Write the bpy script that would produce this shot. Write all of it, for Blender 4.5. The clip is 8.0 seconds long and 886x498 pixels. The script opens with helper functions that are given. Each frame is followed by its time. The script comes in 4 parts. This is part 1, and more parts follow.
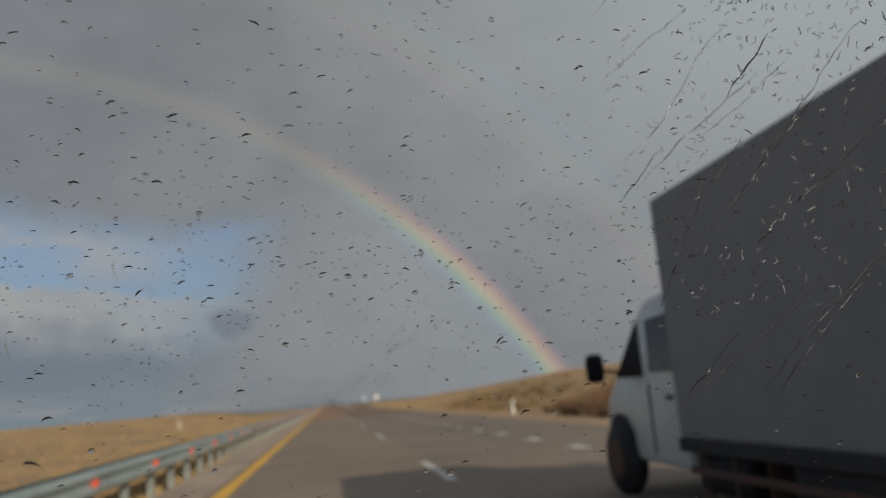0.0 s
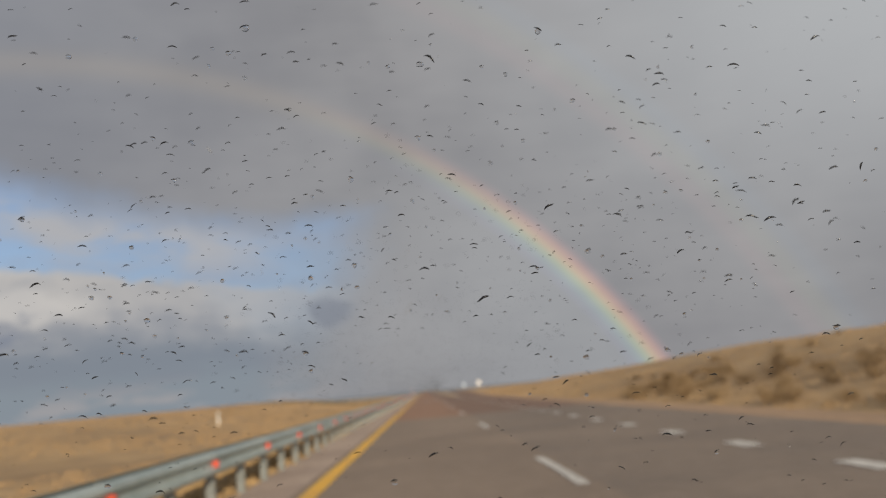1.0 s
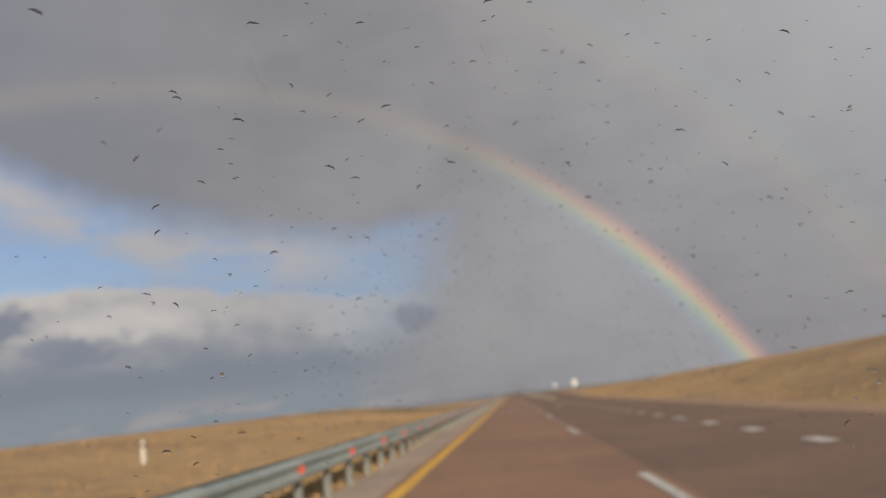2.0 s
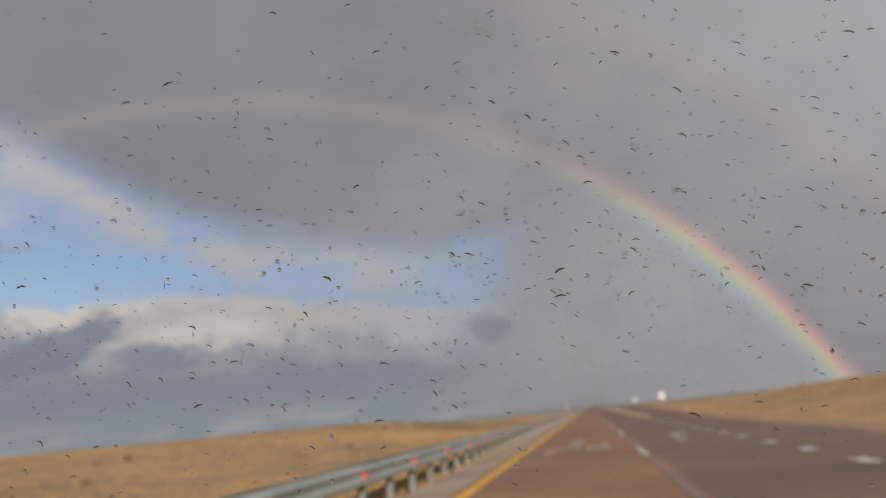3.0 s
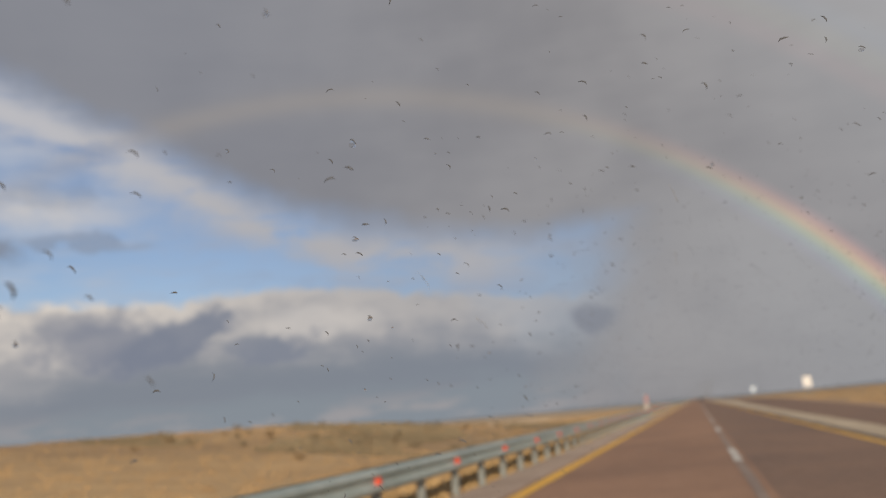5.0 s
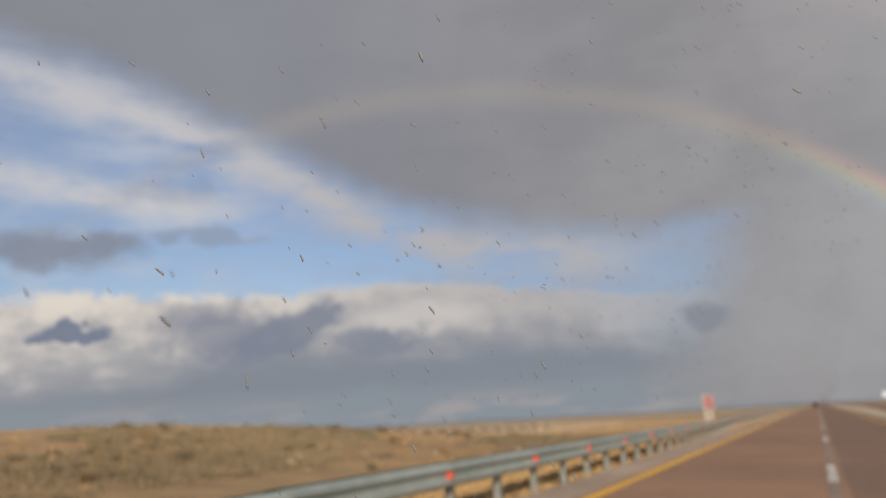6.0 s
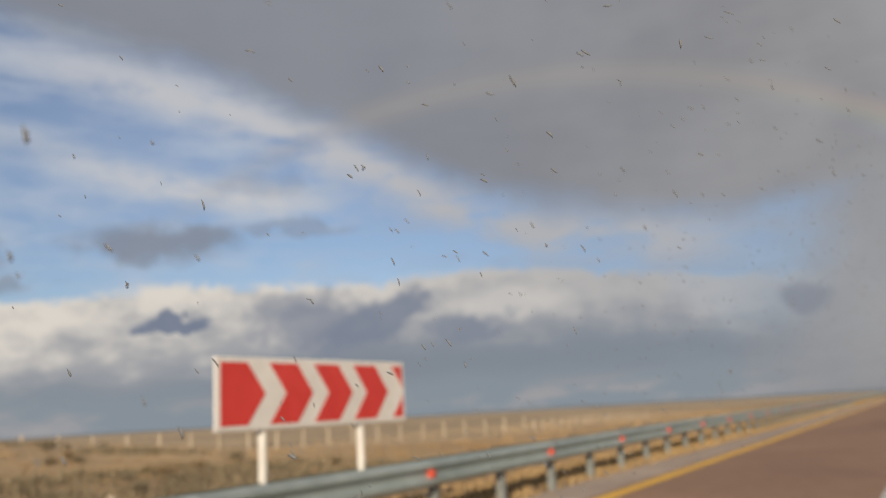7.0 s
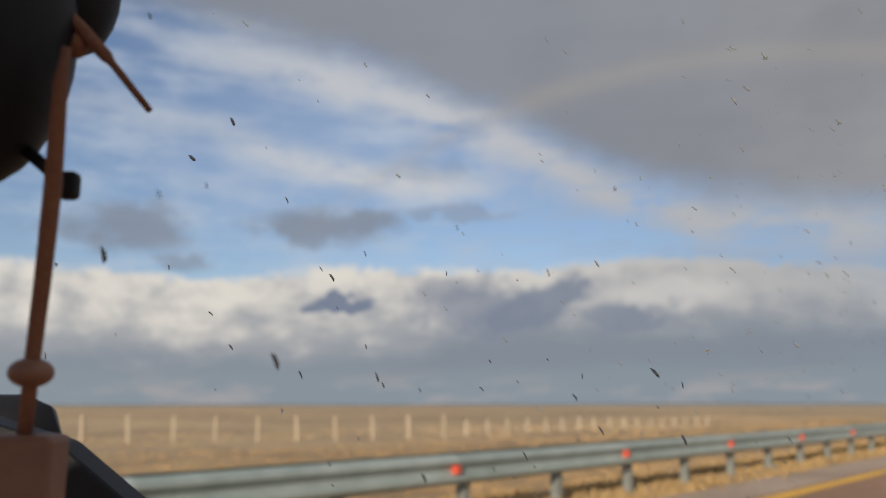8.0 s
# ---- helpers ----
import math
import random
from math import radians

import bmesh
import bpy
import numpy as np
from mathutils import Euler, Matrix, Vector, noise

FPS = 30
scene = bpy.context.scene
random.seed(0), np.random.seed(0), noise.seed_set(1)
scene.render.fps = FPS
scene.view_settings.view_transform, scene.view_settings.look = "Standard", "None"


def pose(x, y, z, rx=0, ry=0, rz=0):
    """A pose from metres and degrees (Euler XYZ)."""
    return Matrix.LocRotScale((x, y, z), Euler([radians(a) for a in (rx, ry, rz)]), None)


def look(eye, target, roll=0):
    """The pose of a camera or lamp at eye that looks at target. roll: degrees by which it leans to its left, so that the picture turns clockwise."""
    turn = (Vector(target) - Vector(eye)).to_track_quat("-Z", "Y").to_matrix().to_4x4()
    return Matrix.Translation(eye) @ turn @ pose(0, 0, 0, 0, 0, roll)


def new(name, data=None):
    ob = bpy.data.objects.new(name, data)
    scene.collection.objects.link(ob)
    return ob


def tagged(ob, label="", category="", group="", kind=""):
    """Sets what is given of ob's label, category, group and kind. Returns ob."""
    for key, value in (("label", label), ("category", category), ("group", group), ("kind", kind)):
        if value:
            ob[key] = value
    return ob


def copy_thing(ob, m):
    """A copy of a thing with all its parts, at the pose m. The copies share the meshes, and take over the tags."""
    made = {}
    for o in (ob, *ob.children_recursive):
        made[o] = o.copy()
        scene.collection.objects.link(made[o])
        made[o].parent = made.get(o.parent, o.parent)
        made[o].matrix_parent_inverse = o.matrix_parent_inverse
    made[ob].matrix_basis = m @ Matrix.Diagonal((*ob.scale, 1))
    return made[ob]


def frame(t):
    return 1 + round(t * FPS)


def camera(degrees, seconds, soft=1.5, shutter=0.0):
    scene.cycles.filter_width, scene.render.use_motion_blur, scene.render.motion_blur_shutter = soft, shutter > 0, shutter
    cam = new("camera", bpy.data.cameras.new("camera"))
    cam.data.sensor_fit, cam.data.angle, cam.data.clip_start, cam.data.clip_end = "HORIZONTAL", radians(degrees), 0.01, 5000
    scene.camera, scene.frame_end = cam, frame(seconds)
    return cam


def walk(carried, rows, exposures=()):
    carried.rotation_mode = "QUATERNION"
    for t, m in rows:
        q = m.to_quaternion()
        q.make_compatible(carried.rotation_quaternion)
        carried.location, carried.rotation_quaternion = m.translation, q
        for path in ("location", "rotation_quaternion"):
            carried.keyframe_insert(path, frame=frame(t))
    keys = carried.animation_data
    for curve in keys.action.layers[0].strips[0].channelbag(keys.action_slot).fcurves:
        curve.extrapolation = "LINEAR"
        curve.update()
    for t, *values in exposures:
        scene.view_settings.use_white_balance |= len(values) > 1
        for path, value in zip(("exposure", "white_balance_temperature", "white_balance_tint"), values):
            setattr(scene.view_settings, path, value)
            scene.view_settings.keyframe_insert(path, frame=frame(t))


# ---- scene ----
cam = camera(56.29, 8.0, soft=1.15)
# the phone focuses on the drops close by, so the distance is soft
cam.data.dof.use_dof, cam.data.dof.focus_distance, cam.data.dof.aperture_fstop = True, 0.72, 5.3

# seconds, x and y on the road, heading, rise and lean in degrees
ROWS = [
    (0.0, 1.90, 0.0, 8.77, 9.90, 5.20),
    (0.5, 1.82, 17.2, 7.10, 9.23, 6.72),
    (1.0, 1.86, 34.4, 2.16, 9.59, 5.30),
    (1.5, 1.93, 51.6, -1.00, 9.85, 6.19),
    (3.0, 2.46, 102.8, -8.79, 11.68, 5.40),
    (3.5, 2.68, 119.4, -10.75, 12.07, 5.64),
    (4.0, 2.88, 136.5, -12.38, 12.03, 6.60),
    (4.5, 3.02, 153.4, -14.58, 11.84, 4.87),
    (4.7, 3.05, 160.3, -15.18, 11.71, 4.99),
    (5.8, 3.52, 198.2, -20.83, 11.74, 3.47),
    (6.0, 3.68, 205.2, -23.40, 11.84, 3.11),
    (6.5, 3.98, 223.2, -25.83, 11.74, 3.52),
    (6.8, 4.20, 234.4, -27.13, 11.37, 3.79),
    (6.9, 4.30, 238.1, -27.95, 11.32, 3.43),
    (7.0, 4.38, 241.7, -29.51, 11.23, 3.25),
    (7.1, 4.42, 245.3, -31.38, 10.90, 2.98),
    (7.5, 4.46, 258.5, -37.10, 10.70, 2.67),
    (8.0, 4.50, 275.3, -40.75, 10.58, 0.07),
]
EYE = 1.335


def view(x, y, heading, rise, lean):
    a, e = radians(heading), radians(rise)
    eye = Vector((x, y, EYE))
    return look(eye, eye + Vector((math.sin(a) * math.cos(e), math.cos(a) * math.cos(e), math.sin(e))), -lean)


walk(cam, [(t, view(*row)) for t, *row in ROWS], [(0.0, -0.28, 6200, 4), (0.3, -0.03, 6300, 6), (0.5, 0.06, 6350, 7), (1.0, 0.04, 6450, 9), (1.5, 0.02, 6550, 11), (3.0, -0.02, 6550, 11), (4.7, -0.01, 6550, 11), (6.0, 0.08, 6550, 11), (7.0, 0.06, 6450, 9), (7.5, 0.03, 6300, 8), (8.0, 0.10, 6350, 8)])

# ---- sky and sun ----
SUN_AZ, SUN_EL = 158.2, 19.6


class Val:
    """A number or vector in a node tree, with arithmetic."""

    def __init__(self, tree, out):
        self.tree, self.out = tree, out

    def op(self, kind, *others):
        node = self.tree.nodes.new("ShaderNodeMath")
        node.operation = kind
        for socket, v in zip(node.inputs, (self, *others)):
            if isinstance(v, Val):
                self.tree.links.new(v.out, socket)
            else:
                socket.default_value = v
        return Val(self.tree, node.outputs[0])

    def __add__(self, o):
        return self.op("ADD", o)

    def __sub__(self, o):
        return self.op("SUBTRACT", o)

    def __mul__(self, o):
        return self.op("MULTIPLY", o)

    def __rmul__(self, o):
        return self.op("MULTIPLY", o)

    def __radd__(self, o):
        return self.op("ADD", o)

    def __rsub__(self, o):
        return (self * -1.0) + o

    def __truediv__(self, o):
        return self.op("DIVIDE", o)

    def ease(self, lo, hi):
        """0 at lo, 1 at hi, smooth between."""
        node = self.tree.nodes.new("ShaderNodeMapRange")
        node.interpolation_type = "SMOOTHSTEP"
        for socket, v in zip(node.inputs[:3], (self, lo, hi)):
            if isinstance(v, Val):
                self.tree.links.new(v.out, socket)
            else:
                socket.default_value = v
        return Val(self.tree, node.outputs[0])

    def bump_at(self, mid, width):
        """1 at mid, falling off like a bell."""
        d = (self - mid) / width
        return (d * d * -1.0).op("EXPONENT")


def noise_val(tree, vector, scale, detail=4.0, rough=0.55, stretch=None):
    node = tree.nodes.new("ShaderNodeTexNoise")
    node.inputs["Scale"].default_value, node.inputs["Detail"].default_value = scale, detail
    node.inputs["Roughness"].default_value = rough
    if stretch:
        m = tree.nodes.new("ShaderNodeMapping")
        m.inputs["Scale"].default_value = stretch
        tree.links.new(vector, m.inputs["Vector"])
        vector = m.outputs[0]
    tree.links.new(vector, node.inputs["Vector"])
    return Val(tree, node.outputs["Fac"])


def mix_colour(tree, fac, a, b, blend="MIX"):
    node = tree.nodes.new("ShaderNodeMix")
    node.data_type, node.blend_type = "RGBA", blend
    for socket, v in ((node.inputs["Factor"], fac), (node.inputs[6], a), (node.inputs[7], b)):
        if isinstance(v, Val):
            tree.links.new(v.out, socket)
        elif isinstance(v, tuple):
            socket.default_value = (*v, 1.0)
        elif isinstance(v, float):
            socket.default_value = v
        else:
            tree.links.new(v, socket)
    return node.outputs[2]


def ramp(tree, fac, stops, mode="LINEAR"):
    node = tree.nodes.new("ShaderNodeValToRGB")
    r = node.color_ramp
    r.interpolation = mode
    while len(r.elements) < len(stops):
        r.elements.new(0.5)
    for e, (at, c) in zip(r.elements, stops):
        e.position, e.color = at, (*c, 1.0)
    tree.links.new(fac.out if isinstance(fac, Val) else fac, node.inputs[0])
    return node.outputs[0]


def build_sky():
    world = bpy.data.worlds.new("sky")
    scene.world = world
    world.use_nodes = True
    tree = world.node_tree
    tree.nodes.clear()
    coord = tree.nodes.new("ShaderNodeTexCoord").outputs["Generated"]
    unit = tree.nodes.new("ShaderNodeVectorMath")
    unit.operation = "NORMALIZE"
    tree.links.new(coord, unit.inputs[0])
    way = unit.outputs[0]
    split = tree.nodes.new("ShaderNodeSeparateXYZ")
    tree.links.new(way, split.inputs[0])
    x, y, z = (Val(tree, o) for o in split.outputs)
    az0 = x.op("ARCTAN2", y) * 57.29578
    el0 = z.op("ARCSINE") * 57.29578
    n_big = noise_val(tree, way, 5.0, 3.0) - 0.5
    n_mid = noise_val(tree, way, 14.0, 5.0, 0.55) - 0.5
    n_fine = noise_val(tree, way, 42.0, 5.0, 0.55) - 0.5
    n_flat = noise_val(tree, way, 10.0, 5.0, 0.58, (1.0, 1.0, 4.5)) - 0.5
    n_puff = noise_val(tree, way, 24.0, 6.0, 0.5, (1.0, 1.0, 1.5)) - 0.5
    az = az0 + n_mid * 3.0
    el = el0 + n_mid * 2.0 + n_fine * 0.7

    def line(points):
        """A height over the horizon that follows the bearing."""
        node = tree.nodes.new("ShaderNodeFloatCurve")
        curve = node.mapping.curves[0]
        while len(curve.points) < len(points):
            curve.points.new(0.5, 0.5)
        for p, (u, v) in zip(curve.points, points):
            p.location = ((u + 80.0) / 120.0, v / 30.0)
        node.mapping.update()
        tree.links.new(((az0 + 80.0) / 120.0).out, node.inputs["Value"])
        return Val(tree, node.outputs[0]) * 30.0

    clear = tree.nodes.new("ShaderNodeTexSky")
    clear.sky_type, clear.sun_disc = "NISHITA", False
    clear.sun_elevation, clear.sun_rotation = radians(SUN_EL), radians(SUN_AZ)
    blue = mix_colour(tree, 1.0, clear.outputs[0], (0.087, 0.0865, 0.0975), "MULTIPLY")
    # thin veil over the clear gaps
    veil = (n_flat * 1.8 + n_mid * 0.8 + 0.42).ease(0.1, 1.0)
    colour = mix_colour(tree, veil * 0.68, blue, mix_colour(tree, az0.ease(-28.0, -44.0), (0.31, 0.36, 0.46), (0.45, 0.50, 0.58)))

    colour = mix_colour(tree, az0.ease(-36.0, -14.0) * 0.55, colour, (0.225, 0.288, 0.405))

    colour = mix_colour(tree, az0.ease(-36.0, -46.0) * az0.ease(-66.0, -50.0) * el0.ease(11.0, 16.0) * 0.28, colour, (0.40, 0.46, 0.57))

    # streaks under the edge of the rain cloud
    edge = line([(-80, 27.6), (-58, 24.6), (-44, 22.0), (-38, 19.8), (-32, 17.0), (-25, 13.8), (-18, 12.4), (-6, 11.4), (40, 11.0)])
    s1 = (el - edge).bump_at(-1.1, 1.6) * az.ease(-4.0, -16.0) * (az.ease(-64.0, -48.0) * 0.8 + 0.2) * (n_flat * 2.6 + n_mid + 0.85).ease(0.15, 1.0)
    colour = mix_colour(tree, s1 * 0.9, colour, mix_colour(tree, az0.ease(-24.0, -44.0), (0.43, 0.42, 0.425), (0.51, 0.505, 0.52)))
    s2 = (el - line([(-80, 21.5), (-62, 18.5), (-56, 17.6), (-50, 16.0), (-46, 15.4), (-40, 15.0), (40, 15.0)])).bump_at(0.0, 1.0) * az.ease(-34.0, -42.0) * (az0.ease(-63.0, -45.0) * 0.75 + 0.25) * (n_flat * 2.0 + 0.9).ease(0.1, 1.0)
    colour = mix_colour(tree, s2 * 0.9, colour, (0.56, 0.55, 0.55))
    # small grey clouds in the gap
    for a, e, wa, we, k in ((-48.8, 12.1, 5.0, 1.35, 0.85), (-62.0, 11.3, 4.6, 1.7, 0.8), (-58.0, 9.3, 2.6, 0.55, 0.6), (-39.6, 13.1, 4.6, 0.6, 0.45), (-42.0, 15.8, 3.5, 0.8, 0.25)):
        c = (az0 + n_puff * 9.0).bump_at(a, wa) * (el0 + n_mid * 1.4 + n_puff * 2.2).bump_at(e, we)
        colour = mix_colour(tree, c.ease(0.15, 0.8) * k, colour, (0.215, 0.235, 0.285))

    # white cumulus bank over the plain
    top = line([(-80, 8.8), (-62, 8.5), (-56, 8.2), (-51, 8.9), (-46, 9.2), (-34, 9.1), (-30, 9.6), (-22, 9.3), (-11, 8.0), (40, 7.5)])
    puffs = n_puff.op("ABSOLUTE") * -5.0 + n_mid * 1.3
    bank = (el0 - puffs * 0.55).ease(top + 0.55, top - 0.25) * (az0 + n_mid * 10.0).ease(2.0, -16.0)
    lit = (az0.ease(-14.0, -48.0) * 0.72 + 0.33) * ((n_puff * 1.6 + n_mid * 0.9 + n_flat * 0.8 + (el0 - top) * 0.16 + 0.95).ease(0.05, 1.05) * 0.85 + 0.15)
    bank_colour = mix_colour(tree, lit, (0.285, 0.295, 0.325), (0.68, 0.625, 0.56))
    colour = mix_colour(tree, bank, colour, bank_colour)
    sunny = (az0 + n_puff * 6.0).bump_at(-24.8, 4.2) * (el0 + n_puff * 2.5 + n_mid).bump_at(7.3, 1.0)
    colour = mix_colour(tree, sunny.ease(0.15, 0.8) * 0.6, colour, (0.60, 0.565, 0.53))
    # its grey undersides
    foot = line([(-80, 3.0), (-60, 3.1), (-46, 3.2), (-40, 4.3), (-33, 4.9), (-26, 4.9), (-18, 4.6), (-8, 4.3), (40, 4.0)])
    base = (el0 + n_mid * 0.6 + n_puff * 0.9 + n_flat * 2.6 - foot).ease(1.7, -1.2)
    colour = mix_colour(tree, base * az.ease(6.0, -12.0) * 0.94, colour, (0.206, 0.233, 0.274))
    low = (el0 + n_flat * 3.2 + n_mid).ease(3.2, 1.4)
    haze = mix_colour(tree, (n_flat * 3.0 + n_mid + 0.4).ease(0.3, 1.0), (0.237, 0.272, 0.306), (0.345, 0.332, 0.338))
    colour = mix_colour(tree, low * az.ease(4.0, -10.0) * 0.85, colour, haze)
    # dark shreds before the bank
    for a, e, wa, we, slope, k in ((-38.8, 6.4, 4.6, 1.7, 0.0, 0.8), (-36.5, 5.6, 3.6, 0.9, 0.0, 0.55), (-27.8, 5.5, 2.8, 0.9, 0.1, 0.6), (-39.8, 7.8, 3.6, 1.1, 0.0, 0.6)):
        tilt = (el0 + n_puff * 1.8 + n_fine * 1.6) - (az0 - a) * slope
        c = (az0 + n_puff * 4.0 + n_fine * 4.5).bump_at(a, wa) * tilt.bump_at(e, we)
        colour = mix_colour(tree, c.ease(0.12, 0.85) * k, colour, (0.215, 0.235, 0.29))

    # two solid dark wedges before the bank
    wob_a, wob_e = az0 + n_puff * 2.2 + n_fine * 2.4, el0 + n_puff * 0.9 + n_fine * 1.0
    wedge = wob_a.bump_at(-47.9, 2.4) * (wob_e - (az0 + 48.0) * 0.07).bump_at(6.5, 0.85)
    wedge = wedge.op("MAXIMUM", (wob_a - (el0 - 7.0) * 0.5).bump_at(-48.1, 1.0) * wob_e.bump_at(7.2, 0.8) * 0.9)
    wedge = (wedge - wob_a.bump_at(-47.0, 0.6) * wob_e.bump_at(7.6, 0.7) * 0.8) * wob_e.ease(5.9, 6.4)
    colour = mix_colour(tree, wedge.ease(0.22, 0.55) * 0.95, colour, (0.165, 0.195, 0.265))
    wedge = wob_a.bump_at(-34.2, 4.3) * (wob_e - (az0 + 34.2) * 0.33).bump_at(6.5, 1.5) - wob_a.bump_at(-31.6, 0.9) * wob_e.bump_at(6.0, 0.8) * 0.8
    colour = mix_colour(tree, wedge.ease(0.2, 0.62) * 0.9, colour, (0.195, 0.22, 0.28))
    wedge = wob_a.bump_at(-28.6, 3.0) * (wob_e + (az0 + 28.6) * 0.12).bump_at(5.6, 0.95)
    colour = mix_colour(tree, wedge.ease(0.2, 0.65) * 0.75, colour, (0.205, 0.23, 0.285))

    # the rain cloud and the rain under it
    cloud = ((el + n_big * 2.0) - edge).ease(-0.9, 2.4)
    side = (az0 + n_mid * 9.0 + n_big * 6.0 - (el0 - 6.0) * 0.25).ease(-13.0, -0.5)
    cloud = cloud.op("MAXIMUM", side)
    thick = (n_big * 1.9 + n_flat * 0.6 + 0.5).ease(0.0, 1.0)
    grey = mix_colour(tree, thick, (0.236, 0.233, 0.245), (0.302, 0.296, 0.303))
    blue_side = az0.ease(2.0, -42.0) * 0.62
    grey = mix_colour(tree, blue_side, grey, (0.205, 0.223, 0.268))
    bright = az0.ease(-4.0, 36.0) * el0.ease(0.0, 24.0)
    grey = mix_colour(tree, bright * 0.85, grey, (0.47, 0.48, 0.49))
    colour = mix_colour(tree, cloud, colour, grey)

    c = (az0 + n_puff * 3.5).bump_at(-6.1, 1.7) * (el0 + n_puff * 2.0).bump_at(6.0, 1.15)
    colour = mix_colour(tree, c.ease(0.2, 0.75) * 0.75, colour, (0.195, 0.212, 0.255))

    # primary and secondary rainbow round the point opposite the sun
    a, e = radians(SUN_AZ - 180.0), radians(-SUN_EL)
    dot = x * (math.sin(a) * math.cos(e)) + y * (math.cos(a) * math.cos(e)) + z * math.sin(e)
    off = dot.op("ARCCOSINE") * 57.29578
    inner = off.ease(42.6, 40.0) * off.ease(18.0, 40.0) * az0.ease(-20.0, 16.0) * el0.ease(26.0, 4.0)
    colour = mix_colour(tree, inner * 0.24, colour, (0.50, 0.53, 0.55))
    bow = ramp(tree, (off - 40.25) / 2.9, [(0.0, (0, 0, 0)), (0.16, (0.02, 0.025, 0.05)), (0.32, (0.05, 0.10, 0.10)), (0.47, (0.16, 0.21, 0.08)),
                                        (0.60, (0.34, 0.20, 0.05)), (0.74, (0.27, 0.09, 0.04)), (0.88, (0.08, 0.02, 0.02)), (1.0, (0, 0, 0))], "EASE")
    strong = el0.ease(26.0, 4.0) * az0.ease(-14.0, 10.0) * 0.78
    strong = strong * (n_big * 0.9 + 1.0)
    colour = mix_colour(tree, strong, colour, bow, "ADD")
    faint = off.bump_at(42.0, 0.8) * az0.ease(-56.0, -34.0) * az0.ease(20.0, -12.0) * 0.31
    colour = mix_colour(tree, faint, colour, (0.38, 0.335, 0.29))
    bow2 = ramp(tree, (off - 50.0) / 4.5, [(0.0, (0, 0, 0)), (0.25, (0.14, 0.05, 0.03)), (0.5, (0.10, 0.10, 0.03)), (0.75, (0.02, 0.06, 0.09)), (1.0, (0, 0, 0))], "EASE")
    colour = mix_colour(tree, az0.ease(-15.0, 12.0) * 0.2, colour, bow2, "ADD")

    back = tree.nodes.new("ShaderNodeBackground")
    tree.links.new(colour, back.inputs[0])
    end = tree.nodes.new("ShaderNodeOutputWorld")
    tree.links.new(back.outputs[0], end.inputs[0])


build_sky()
sun = new("sun", bpy.data.lights.new("sun", "SUN"))
sun.data.energy, sun.data.angle, sun.data.color = 4.0, radians(0.6), (1.0, 0.84, 0.64)
_a, _e = radians(SUN_AZ), radians(SUN_EL)
sun.matrix_world = look((0, 0, 60), Vector((0, 0, 60)) - Vector((math.sin(_a) * math.cos(_e), math.cos(_a) * math.cos(_e), math.sin(_e))))

# ---- materials ----


def surface(name, low, high, scale=8.0, rough=(0.7, 0.9), bump=0.2, bump_scale=60.0, metal=0.0, big=0.6, random_tint=0.0, wet=0.0, depth=0.01, spec=0.5):
    """Two scales of colour variation between low and high, with a fine relief."""
    m = bpy.data.materials.new(name)
    m.use_nodes = True
    tree = m.node_tree
    b = tree.nodes["Principled BSDF"]
    at = tree.nodes.new("ShaderNodeTexCoord").outputs["Object"]
    n1, n2 = noise_val(tree, at, scale, 5.0), noise_val(tree, at, scale * 0.07, 4.0)
    fac = (n1 * (1.0 - big) + n2 * big - 0.5) * 2.6 + 0.5
    if random_tint:
        info = tree.nodes.new("ShaderNodeObjectInfo")
        fac = fac + (Val(tree, info.outputs["Random"]) - 0.5) * random_tint
    colour = mix_colour(tree, fac.ease(0.0, 1.0), low, high)
    tree.links.new(colour, b.inputs["Base Color"])
    r = n2.ease(0.35, 0.65) * (rough[1] - rough[0]) + rough[0]
    tree.links.new(r.out, b.inputs["Roughness"])
    b.inputs["Metallic"].default_value = metal
    b.inputs["Specular IOR Level"].default_value = spec
    if wet:
        b.inputs["Coat Weight"].default_value, b.inputs["Coat Roughness"].default_value = wet, 0.35
    if bump:
        fine = noise_val(tree, at, bump_scale, 4.0)
        node = tree.nodes.new("ShaderNodeBump")
        node.inputs["Strength"].default_value, node.inputs["Distance"].default_value = bump, depth
        tree.links.new(fine.out, node.inputs["Height"])
        tree.links.new(node.outputs[0], b.inputs["Normal"])
    return m


ASPHALT = surface("damp_asphalt", (0.236, 0.142, 0.097), (0.352, 0.215, 0.146), 3.0, (0.7, 0.85), 0.5, 90.0, big=0.65, spec=0.2)
OLD_ASPHALT = surface("old_asphalt", (0.20, 0.154, 0.118), (0.298, 0.233, 0.182), 3.0, (0.7, 0.85), 0.5, 90.0, big=0.65, spec=0.25)
DARK_ASPHALT = surface("dark_damp_asphalt", (0.170, 0.110, 0.082), (0.262, 0.172, 0.127), 3.0, (0.65, 0.85), 0.5, 90.0, big=0.65, spec=0.2)
DARK_OLD_ASPHALT = surface("dark_old_asphalt", (0.174, 0.138, 0.11), (0.268, 0.215, 0.174), 3.0, (0.65, 0.85), 0.5, 90.0, big=0.65, spec=0.25)
SHOULDER = surface("gravel_shoulder", (0.30, 0.225, 0.178), (0.48, 0.375, 0.305), 5.0, (0.85, 0.95), 0.8, 60.0)
EARTH = surface("dry_steppe", (0.250, 0.165, 0.087), (0.505, 0.342, 0.172), 0.5, (0.9, 1.0), 1.0, 6.0, big=0.55, depth=0.12)
